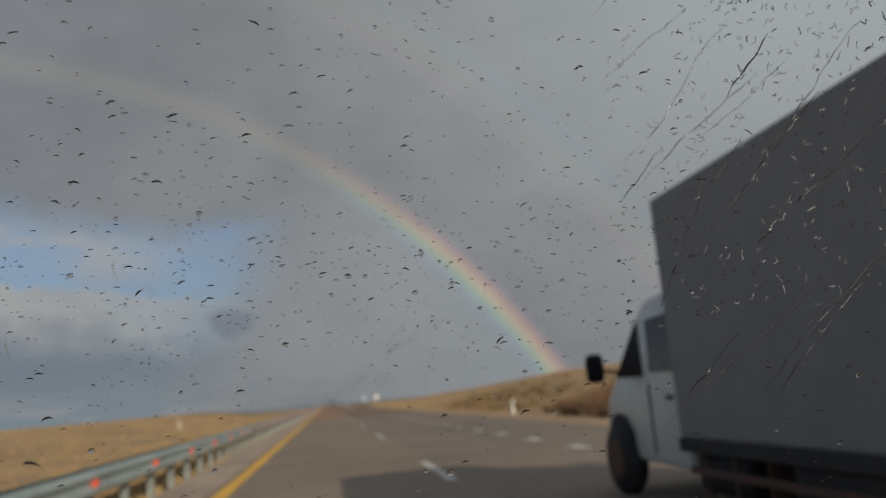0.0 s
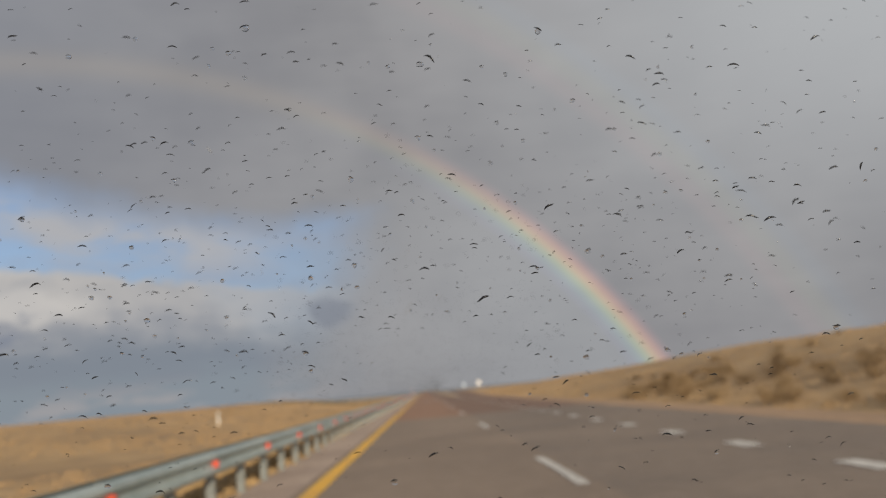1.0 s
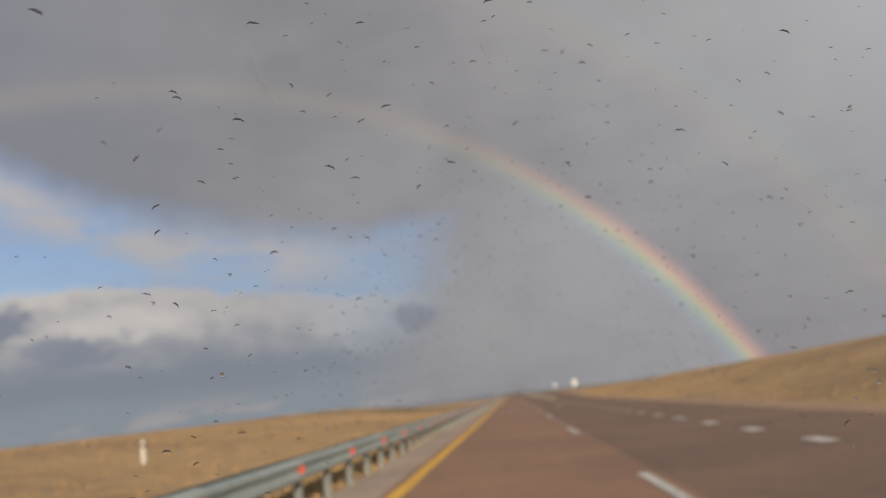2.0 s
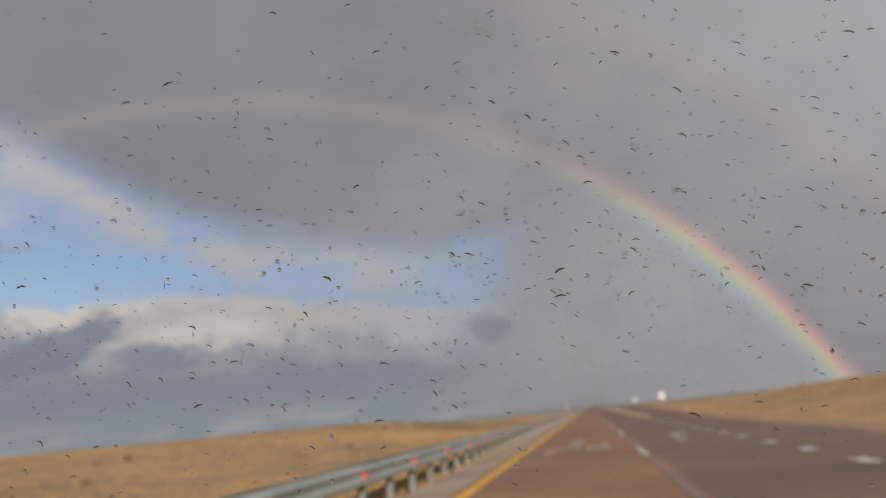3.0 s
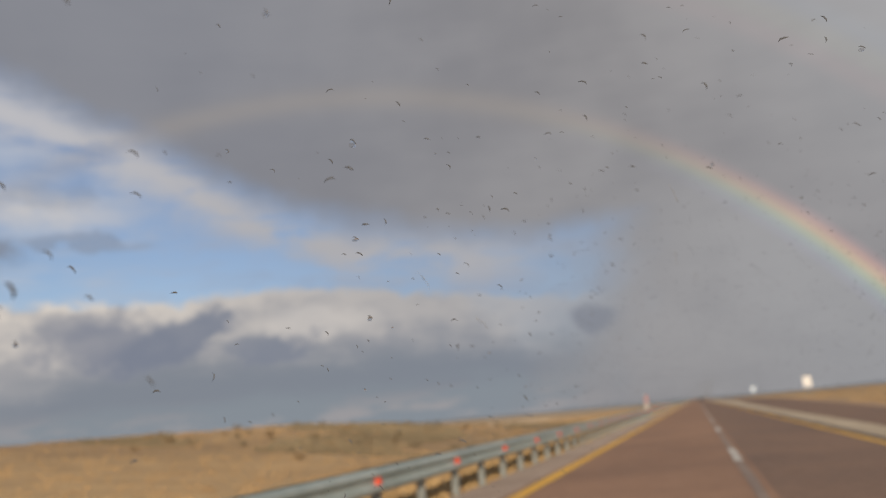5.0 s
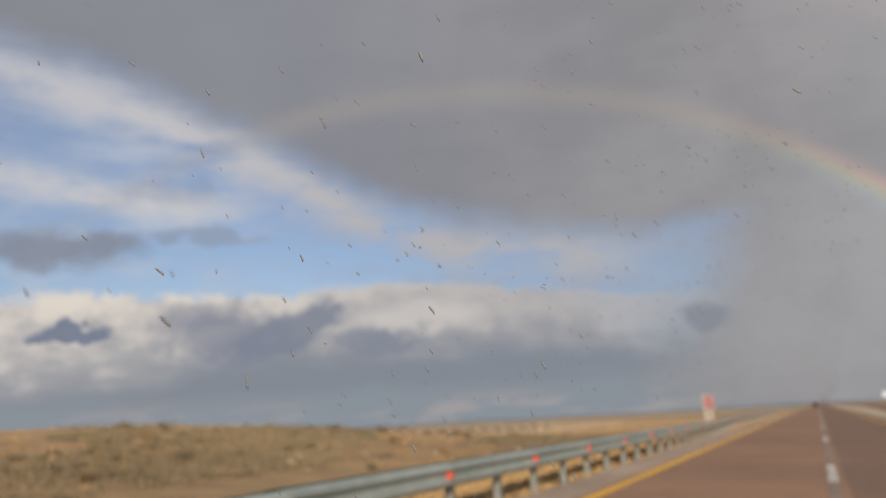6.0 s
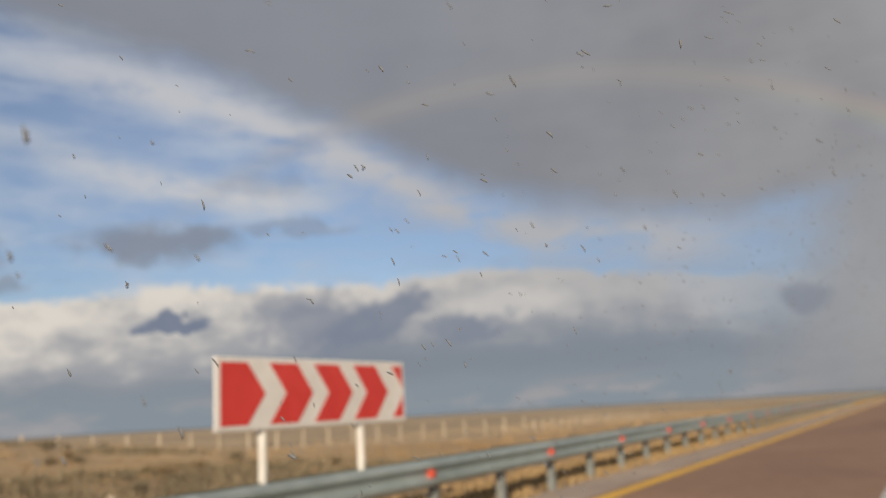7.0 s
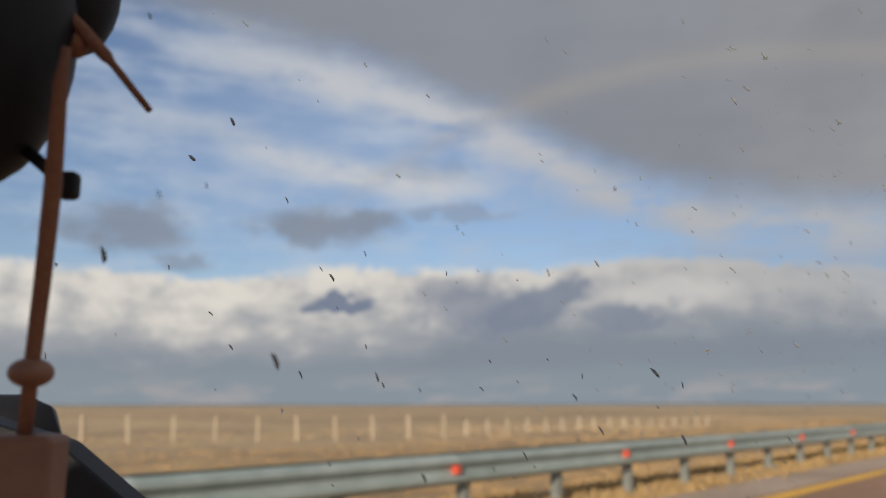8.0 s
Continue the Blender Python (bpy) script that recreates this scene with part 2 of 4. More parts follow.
OCHRE = surface("ochre_verge", (0.27, 0.175, 0.105), (0.41, 0.275, 0.17), 4.0, (0.85, 0.95), 0.7, 50.0)
YELLOW = surface("yellow_paint", (0.62, 0.33, 0.035), (0.84, 0.50, 0.07), 6.0, (0.55, 0.8), 0.4, 70.0, big=0.4)
WHITE_LINE = surface("road_white", (0.38, 0.36, 0.33), (0.66, 0.64, 0.60), 7.0, (0.55, 0.8), 0.4, 70.0, big=0.4)
SEAM = surface("worn_joint", (0.205, 0.148, 0.12), (0.29, 0.222, 0.182), 1.5, (0.6, 0.85), 0.3, 70.0, big=0.4)
FADED_LINE = surface("faded_road_white", (0.235, 0.18, 0.15), (0.45, 0.39, 0.345), 1.6, (0.6, 0.85), 0.3, 70.0, big=0.3)
SAGE = surface("grey_sage", (0.150, 0.120, 0.074), (0.25, 0.203, 0.130), 0.8, (0.85, 0.95), 0.0)
GORE_GRAVEL = surface("pale_gravel", (0.34, 0.27, 0.19), (0.55, 0.46, 0.34), 4.0, (0.85, 0.95), 0.7, 50.0)
STEEL = surface("galvanised_steel", (0.24, 0.30, 0.30), (0.40, 0.46, 0.46), 5.0, (0.40, 0.6), 0.15, 40.0, metal=0.25)
POST_STEEL = surface("dull_steel", (0.17, 0.185, 0.178), (0.30, 0.315, 0.30), 7.0, (0.5, 0.75), 0.2, 40.0, metal=0.2)
ORANGE = surface("orange_reflector", (0.58, 0.075, 0.045), (0.70, 0.125, 0.07), 20.0, (0.25, 0.4), 0.0)
SIGN_RED = surface("sign_red", (0.55, 0.035, 0.03), (0.68, 0.06, 0.05), 4.0, (0.35, 0.5), 0.05)
SIGN_WHITE = surface("sign_white", (0.62, 0.60, 0.58), (0.80, 0.79, 0.77), 4.0, (0.35, 0.55), 0.05)
SIGN_BLUE = surface("sign_pale_blue", (0.42, 0.50, 0.60), (0.52, 0.60, 0.70), 4.0, (0.35, 0.55), 0.05)
POST_WHITE = surface("post_white", (0.60, 0.57, 0.52), (0.80, 0.78, 0.73), 6.0, (0.5, 0.8), 0.1)
CONCRETE = surface("pale_concrete", (0.37, 0.305, 0.225), (0.52, 0.435, 0.335), 5.0, (0.8, 0.95), 0.4, 40.0, random_tint=0.5)
GRASS = surface("dry_grass", (0.268, 0.174, 0.088), (0.505, 0.340, 0.170), 0.3, (0.8, 0.95), 0.0, big=0.6)
BRUSH = surface("dry_brush", (0.20, 0.137, 0.072), (0.35, 0.24, 0.125), 0.8, (0.85, 0.95), 0.0)
RUSSET = surface("russet_brush", (0.155, 0.09, 0.052), (0.29, 0.175, 0.095), 0.8, (0.85, 0.95), 0.0)
GOLD_GRASS = surface("golden_grass", (0.30, 0.20, 0.095), (0.45, 0.31, 0.145), 2.0, (0.8, 0.95), 0.0)


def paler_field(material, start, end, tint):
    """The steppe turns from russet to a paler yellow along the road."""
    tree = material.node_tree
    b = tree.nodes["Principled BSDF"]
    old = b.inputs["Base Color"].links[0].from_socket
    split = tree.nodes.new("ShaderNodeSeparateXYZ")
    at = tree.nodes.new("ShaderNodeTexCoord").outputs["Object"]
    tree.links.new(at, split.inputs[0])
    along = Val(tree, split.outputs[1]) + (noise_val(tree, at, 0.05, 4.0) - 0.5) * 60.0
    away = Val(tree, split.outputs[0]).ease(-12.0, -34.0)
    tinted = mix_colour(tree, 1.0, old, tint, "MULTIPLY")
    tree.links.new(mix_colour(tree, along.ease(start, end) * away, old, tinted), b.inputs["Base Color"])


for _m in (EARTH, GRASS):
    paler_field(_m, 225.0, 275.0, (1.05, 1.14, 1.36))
# the blue of distance haze is put into the hills' base colour
HAZED_HILL = surface("hazed_hill", (0.16, 0.19, 0.23), (0.20, 0.23, 0.27), 0.01, (0.9, 1.0), 0.0)
TARP = surface("dark_tarpaulin", (0.150, 0.155, 0.162), (0.215, 0.222, 0.231), 2.0, (0.45, 0.65), 0.3, 12.0)
CAB_WHITE = surface("cab_white", (0.45, 0.49, 0.485), (0.57, 0.61, 0.605), 3.0, (0.25, 0.4), 0.0, wet=0.5)
RUBBER = surface("rubber", (0.012, 0.012, 0.013), (0.03, 0.03, 0.032), 12.0, (0.7, 0.9), 0.2)
BLACK_PLASTIC = surface("black_plastic", (0.006, 0.006, 0.008), (0.012, 0.012, 0.016), 10.0, (0.5, 0.65), 0.05, spec=0.18)
DARK_GLASS = surface("tinted_glass", (0.012, 0.015, 0.02), (0.02, 0.024, 0.03), 2.0, (0.05, 0.1), 0.0)
RUST = surface("rusty_frame", (0.05, 0.03, 0.022), (0.11, 0.06, 0.04), 9.0, (0.7, 0.9), 0.3)
WOOD = surface("brown_wood", (0.125, 0.052, 0.032), (0.225, 0.102, 0.062), 30.0, (0.45, 0.65), 0.15, 200.0, depth=0.001)
CORD = surface("brown_cord", (0.13, 0.05, 0.027), (0.21, 0.09, 0.05), 300.0, (0.8, 0.95), 0.6, 900.0, depth=0.001)

# ---- helpers for things ----


def mesh_of(bm, name, material, smooth=False):
    me = bpy.data.meshes.new(name)
    bm.normal_update()
    bm.to_mesh(me)
    bm.free()
    me.materials.append(material)
    if smooth:
        for f in me.polygons:
            f.use_smooth = True
    return me


def thing(name, at=(0, 0, 0), turn=0.0, label="", category="", group="", kind=""):
    ob = new(name)
    ob.matrix_world = pose(*at, 0, 0, turn)
    return tagged(ob, label, category, group, kind)


def part(name, bm, material, parent, label="", smooth=False):
    ob = new(name, bm if isinstance(bm, bpy.types.Mesh) else mesh_of(bm, name, material, smooth))
    ob.parent = parent
    return tagged(ob, label)


def box(x0, x1, y0, y1, z0, z1, bevel=0.0, bm=None):
    bm = bm or bmesh.new()
    made = bmesh.ops.create_cube(bm, size=1.0, matrix=Matrix.LocRotScale(((x0 + x1) / 2, (y0 + y1) / 2, (z0 + z1) / 2), None, (x1 - x0, y1 - y0, z1 - z0)))
    if bevel:
        edges = list({e for v in made["verts"] for e in v.link_edges})
        bmesh.ops.bevel(bm, geom=edges, offset=bevel, segments=2, affect="EDGES", profile=0.5)
    return bm


def rod(a, b, r0, r1=None, sides=12, bm=None):
    bm = bm or bmesh.new()
    a, b = Vector(a), Vector(b)
    m = Matrix.Translation((a + b) / 2) @ (b - a).to_track_quat("Z", "Y").to_matrix().to_4x4()
    bmesh.ops.create_cone(bm, cap_ends=True, segments=sides, radius1=r0, radius2=r0 if r1 is None else r1, depth=(b - a).length, matrix=m)
    return bm


def prism(profile, axis, lo, hi, bevel=0.0):
    """A closed outline swept along x or y. The outline is in the other two axes."""
    bm = bmesh.new()
    put = (lambda u, v, s: (s, u, v)) if axis == "x" else (lambda u, v, s: (u, s, v))
    rings = [[bm.verts.new(put(u, v, s)) for u, v in profile] for s in (lo, hi)]
    n = len(profile)
    for i in range(n):
        bm.faces.new((rings[0][i], rings[0][(i + 1) % n], rings[1][(i + 1) % n], rings[1][i]))
    bm.faces.new(rings[0][::-1])
    bm.faces.new(rings[1])
    bmesh.ops.recalc_face_normals(bm, faces=bm.faces)
    if bevel:
        bmesh.ops.bevel(bm, geom=list(bm.edges), offset=bevel, segments=2, affect="EDGES", profile=0.5)
    return bm


def sheet(rows):
    """A grid mesh through rows of points."""
    bm = bmesh.new()
    vs = [[bm.verts.new(p) for p in row] for row in rows]
    for r0, r1 in zip(vs, vs[1:]):
        for i in range(len(r0) - 1):
            bm.faces.new((r0[i], r0[i + 1], r1[i + 1], r1[i]))
    return bm

# ---- ground and road ----
# yellow edge line near x = 0, lane line at x = 3.75, the road runs along y


def ease(v, lo, hi):
    s = min(1.0, max(0.0, (v - lo) / (hi - lo)))
    return s * s * (3 - 2 * s)


def road_right(y):
    """The edge of the asphalt, where an exit lane leaves to the right."""
    return 10.0 + 0.045 * min(190.0, max(0.0, y - 160.0))


def ground_z(x, y):
    n = noise.noise(Vector((x * 0.03, y * 0.03, 0.0))) + 0.5 * noise.noise(Vector((x * 0.11, y * 0.11, 3.0)))
    away = math.hypot(x, y - 150)
    far = 1 - ease(away, 500, 1500)
    n = n * far - 0.0024 * max(0.0, away - 350) / 0.28
    if x < 0:
        d = -x
        crest = 1.55 + 0.65 * ease(y, 190, 235) - 2.9 * ease(y, 246, 292)
        z = -0.06 + 0.12 * ease(d, 1.25, 1.9) - 0.47 * ease(d, 2.6, 6) + (crest + 0.4) * ease(d, 7, 38)
        z -= (crest - 0.6) * ease(d, 90, 300)
        return z + n * 0.28 * ease(d, 2.5, 9)
    d = x - road_right(y)
    crest = 3.3 - 0.9 * ease(y, 120, 190) - 1.7 * ease(y, 200, 350)
    z = -0.06 - 0.3 * ease(d, 1.0, 3.5) + (crest + 0.3) * ease(d, 3.5, 30)
    z -= (crest - 0.6) * ease(d, 120, 320)
    return z + n * 0.28 * ease(d, 1.5, 8)


def spread(stops):
    """Values from (start, step) pairs up to the last start."""
    out = []
    for (a, step), (b, _) in zip(stops, stops[1:]):
        k = max(1, round((b - a) / step))
        out += [a + (b - a) * i / k for i in range(k)]
    return out + [stops[-1][0]]


XS = spread([(-4200, 600), (-1200, 150), (-300, 30), (-90, 6), (-48, 1.5), (-9, 0.6), (-3, 0.25), (-1.0, 0.5), (-0.5, 4), (7, 1), (12, 0.7), (18, 1.5), (50, 6), (90, 30), (300, 150), (1200, 600), (4200, 600)])
YS = spread([(-900, 150), (-150, 15), (-20, 2.5), (380, 10), (560, 40), (1000, 200), (2000, 600), (4600, 600)])
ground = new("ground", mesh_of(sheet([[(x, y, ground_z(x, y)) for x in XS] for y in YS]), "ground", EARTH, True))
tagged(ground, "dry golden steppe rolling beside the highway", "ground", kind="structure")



def hills():
    rows = []
    for k, (drop, back) in enumerate(((-16, 0), (0, 60), (-14, 400))):
        row = []
        for i in range(90):
            a = radians(-75 + i * 1.0)
            h = 9.0 + 5 * noise.noise(Vector((i * 0.17, 1.5, 0))) + 2.5 * noise.noise(Vector((i * 0.6, 4.5, 0)))
            z = drop if k != 1 else h * (0.7 + 0.3 * ease(math.degrees(a), -42, -22))
            row.append((math.sin(a) * (3300 + back), 250 + math.cos(a) * (3300 + back), z - 4))
        rows.append(row)
    return sheet(rows)


far_hills = new("backdrop_hills", mesh_of(hills(), "backdrop_hills", HAZED_HILL, True))
tagged(far_hills, "low horizon hills with blue-grey haze in their colour", "hills", kind="structure")

ROAD_Y = spread([(-400, 40), (0, 6), (400, 40), (1600, 40)])


def carriageway(name, ys, material, label, right_lane):
    """One lane side of the road: the left lane, or all that lies right of the joint."""
    joint = 3.95
    if right_lane:
        rows = [[(joint, y, 0.018), (5.4, y, 0.0145), (7.0, y, 0.01), (road_right(y), y, 0.0), (road_right(y) + 0.05, y, -0.05)] for y in ys]
    else:
        rows = [[(-0.25, y, -0.02), (-0.2, y, 0.0), (2.0, y, 0.012), (joint, y, 0.018)] for y in ys]
    return tagged(new(name, mesh_of(sheet(rows), name, material)), label, "road", kind="structure")


NEW_Y = 76.0
south_, north_ = [y for y in ROAD_Y if y < NEW_Y] + [NEW_Y], [NEW_Y] + [y for y in ROAD_Y if y > NEW_Y]
carriageway("road_south", south_, OLD_ASPHALT, "damp grey-brown older asphalt of a highway", False)
carriageway("road_north", north_, ASPHALT, "damp red-brown newer asphalt of a highway", False)
carriageway("right_lane_south", south_, DARK_OLD_ASPHALT, "darker grey-brown asphalt of the right lane", True)
carriageway("right_lane_north", north_, DARK_ASPHALT, "darker brown asphalt of the right lane", True)
rows_ = [[(-1.45, y, -0.075), (-1.3, y, -0.018), (-0.21, y, -0.006)] for y in ROAD_Y]
shoulder = new("shoulder_west", mesh_of(sheet(rows_), "shoulder", SHOULDER))
tagged(shoulder, "pale gravel verge under the crash barrier", "verge", kind="structure")
rows_ = [[(road_right(y) - 0.02, y, -0.008), (road_right(y) + 1.1, y, -0.02), (road_right(y) + 2.3, y, -0.12)] for y in ROAD_Y]
shoulder_e = new("shoulder_east", mesh_of(sheet(rows_), "shoulder", OCHRE))
tagged(shoulder_e, "ochre earth verge along the asphalt edge", "verge", kind="structure")


def road_z(x):
    for (a, za), (b, zb) in zip(((-0.5, 0.0), (2.0, 0.012), (4.0, 0.018), (7.0, 0.01)), ((2.0, 0.012), (4.0, 0.018), (7.0, 0.01), (10.0, 0.0))):
        if a <= x <= b:
            return za + (zb - za) * (x - a) / (b - a)
    return 0.0


def stripe(x, y0, y1, width, ragged=0.0):
    ys = spread([(y0, 2.0 if y1 - y0 > 9 else 0.5), (y1, 1)])
    rng = random.Random(int(y0 * 10 + x * 100))
    rows = []
    for y in ys:
        j = [rng.uniform(-ragged, ragged) for _ in range(2)]
        rows.append([(x - width / 2 + j[0], y, road_z(x) + 0.004), (x - width / 2 + j[0], y, road_z(x) + 0.009), (x + width / 2 + j[1], y, road_z(x) + 0.009), (x + width / 2 + j[1], y, road_z(x) + 0.004)])
    return sheet(rows)


edge_line = new("edge_line", mesh_of(stripe(0.08, -60, 700, 0.26, 0.015), "edge_line", YELLOW))
tagged(edge_line, "worn yellow edge line on the asphalt", "road marking", kind="structure")
lane_line = tagged(thing("lane_line"), "broken white line between the two lanes", "road marking", kind="structure")
dash_mesh = mesh_of(stripe(3.75, 0, 4.2, 0.16, 0.012), "dash", WHITE_LINE)
for i in range(-2, 32):
    d = part("dash", dash_mesh, None, lane_line)
    d.matrix_basis = pose(0, 13.0 + 16.0 * i, 0)
exit_line = tagged(thing("exit_lane_line"), "short white dashes along the exit lane", "road marking", kind="structure")
short_mesh = mesh_of(stripe(7.0, 0, 1.1, 0.3, 0.012), "dash", WHITE_LINE)
for i in range(-4, 45):
    d = part("dash", short_mesh, None, exit_line)
    d.matrix_basis = pose(0, 0.9 + 3.9 * i, 0)
seam = new("seam", mesh_of(stripe(3.75, 92, 700, 0.16, 0.02), "seam", SEAM))
seam.location.z = -0.003
tagged(seam, "worn pale line along the joint between the lanes", "road marking", kind="structure")

# gravel wedge between the highway and the exit lane
GORE = [(178.0, 7.1, 7.35), (182.0, 7.12, 7.75), (188.0, 7.15, 8.1), (197.0, 7.2, 8.3), (215.0, 7.3, 8.5), (238.0, 7.4, 8.75), (290.0, 7.5, 9.6), (340.0, 7.5, 11.0), (400.0, 7.5, 12.0), (700.0, 7.5, 12.0)]
rows_ = [[(x, 176.9, 0.0) for x in (7.15, 7.18, 7.22, 7.26, 7.28)]] + [[(a, y, 0.0), (a + 0.03, y, 0.07), (a + 0.3 * (b - a), y, 0.09), (b - 0.03, y, 0.07), (b, y, 0.0)] for y, a, b in GORE]
gore = new("gore_island", mesh_of(sheet(rows_), "gore_island", GORE_GRAVEL))
tagged(gore, "pale raised gravel wedge before the exit lane", "traffic island", kind="structure")
gore_line = new("gore_line", mesh_of(stripe(6.95, 172, 700, 0.16, 0.012), "gore_line", YELLOW))
tagged(gore_line, "worn yellow line along the gravel wedge", "road marking", kind="structure")


def painted(name, outline, label):
    bm = bmesh.new()
    top = [bm.verts.new((x, y, road_z(x) + 0.009)) for x, y in outline]
    low = [bm.verts.new((x, y, road_z(x) + 0.003)) for x, y in outline]
    bm.faces.new(top)
    for i in range(len(outline)):
        j = (i + 1) % len(outline)
        bm.faces.new((low[i], low[j], top[j], top[i]))
    bmesh.ops.recalc_face_normals(bm, faces=bm.faces)
    return tagged(new(name, mesh_of(bm, name, FADED_LINE)), label, "road marking", kind="structure")


painted("lane_arrow", [(1.78, 132.0), (1.98, 132.0), (1.98, 136.2), (2.3, 136.0), (1.88, 140.0), (1.46, 136.0), (1.78, 136.2)], "worn white straight arrow on the asphalt")
painted("lane_arrow", [(5.2, 131.0), (5.45, 131.0), (5.45, 135.4), (6.1, 136.6), (6.1, 138.4), (5.3, 137.2)], "worn white bent arrow on the asphalt")
for back in (40.0, 0.0):
    painted("lane_mark", [(0.85, 169.4 - back), (1.15, 169.4 - back), (1.25, 171.4 - back), (1.85, 171.2 - back), (1.85, 173.0 - back), (1.0, 173.0 - back)], "worn white hooked mark on the asphalt")
    painted("lane_mark", [(2.15, 170.2 - back), (2.95, 170.0 - back), (3.0, 173.2 - back), (2.7, 173.4 - back), (2.6, 172.2 - back), (2.2, 172.4 - back)], "worn white broad mark on the asphalt")
painted("lane_arrow", [(2.05, 174.0), (2.25, 174.0), (2.15, 178.0), (2.45, 180.2), (2.2, 181.8), (1.75, 178.4)], "worn white curved arrow on the asphalt")
painted("lane_arrow", [(4.8, 171.0), (6.3, 170.2), (6.3, 171.4), (5.5, 172.0), (4.9, 172.4)], "worn white bent arrow on the asphalt")

# ---- crash barrier ----
RAIL_X, BAY = -1.05, 3.86
W_PROFILE = [(0.0, 0.74), (0.035, 0.715), (0.075, 0.69), (0.078, 0.655), (0.03, 0.62), (0.008, 0.59), (0.008, 0.565), (0.03, 0.535), (0.078, 0.50), (0.075, 0.465), (0.035, 0.44), (0.0, 0.415)]


def beam_mesh(flip=1):
    bm = bmesh.new()
    outer = [(RAIL_X - 0.078 + u, v) for u, v in W_PROFILE] if flip > 0 else [(RAIL_X - 0.30 - u, v) for u, v in W_PROFILE]
    inner = [(u - flip * 0.006, v) for u, v in outer]
    loop = outer + inner[::-1]
    rings = [[bm.verts.new((u, s, v)) for u, v in loop] for s in (-0.03, BAY + 0.03)]
    n = len(loop)
    for i in range(n):
        bm.faces.new((rings[0][i], rings[0][(i + 1) % n], rings[1][(i + 1) % n], rings[1][i]))
    bm.faces.new(rings[0][::-1])
    bm.faces.new(rings[1])
    bmesh.ops.recalc_face_normals(bm, faces=bm.faces)
    return mesh_of(bm, "beam", STEEL)


def post_mesh():
    bm = box(RAIL_X - 0.25, RAIL_X - 0.13, -0.055, 0.055, -0.3, 0.66, 0.006)
    box(RAIL_X - 0.14, RAIL_X - 0.078, -0.04, 0.04, 0.46, 0.70, 0.004, bm)
    box(RAIL_X - 0.30, RAIL_X - 0.24, -0.04, 0.04, 0.46, 0.70, 0.004, bm)
    return mesh_of(bm, "post", POST_STEEL)


def reflector_mesh():
    bm = box(RAIL_X - 0.07, RAIL_X + 0.012, -0.04, 0.04, 0.53, 0.625, 0.008)
    return mesh_of(bm, "reflector", ORANGE)


barrier = thing("crash_barrier", label="grey-green galvanised W-beam crash barrier with orange reflectors", category="guardrail")
front, back_beam, rail_post, refl = beam_mesh(1), beam_mesh(-1), post_mesh(), reflector_mesh()


def rail_shift(y):
    """The barrier is set farther out past the sign, to fit the camera's view."""
    return -0.48 * ease(y, 248.5, 269)


# bays stretch along with the shift so the reflectors line up in the view
def rail_y(y):
    return y - 1.9 * rail_shift(y)


def rail_pose(y, lift=0.0, lean=0.0):
    along = rail_y(y + BAY) - rail_y(y)
    return pose(rail_shift(y), rail_y(y), 0.04 + lift, 0, lean, math.degrees(math.atan((rail_shift(y) - rail_shift(y + BAY)) / along)))


for i in range(-8, 84):
    y = 266.2 - 69 * BAY + i * BAY
    for me, name in ((front, "beam"), (back_beam, "beam")):
        part(name, me, None, barrier).matrix_basis = rail_pose(y, random.uniform(-0.006, 0.006)) @ Matrix.Diagonal((1, (rail_y(y + BAY) - rail_y(y)) / BAY, 1, 1))
    for k in (0.08, 0.58):
        part("post", rail_post, None, barrier).matrix_basis = rail_pose(y + k * BAY, 0, random.uniform(-1, 1))
    part("reflector", refl, None, barrier, "orange plastic reflector").matrix_basis = rail_pose(y)
far_rail = thing("crash_barrier", label="distant galvanised crash barrier running to the horizon", category="guardrail")
far_mesh = front.copy()
for i in range(12):
    y = 266.2 + 15 * BAY + i * BAY * 8
    part("beam", far_mesh, None, far_rail).matrix_basis = rail_pose(y) @ Matrix.Diagonal((1, 8, 1, 1))
    part("post", rail_post, None, far_rail).matrix_basis = rail_pose(y)

# ---- chevron sign ----


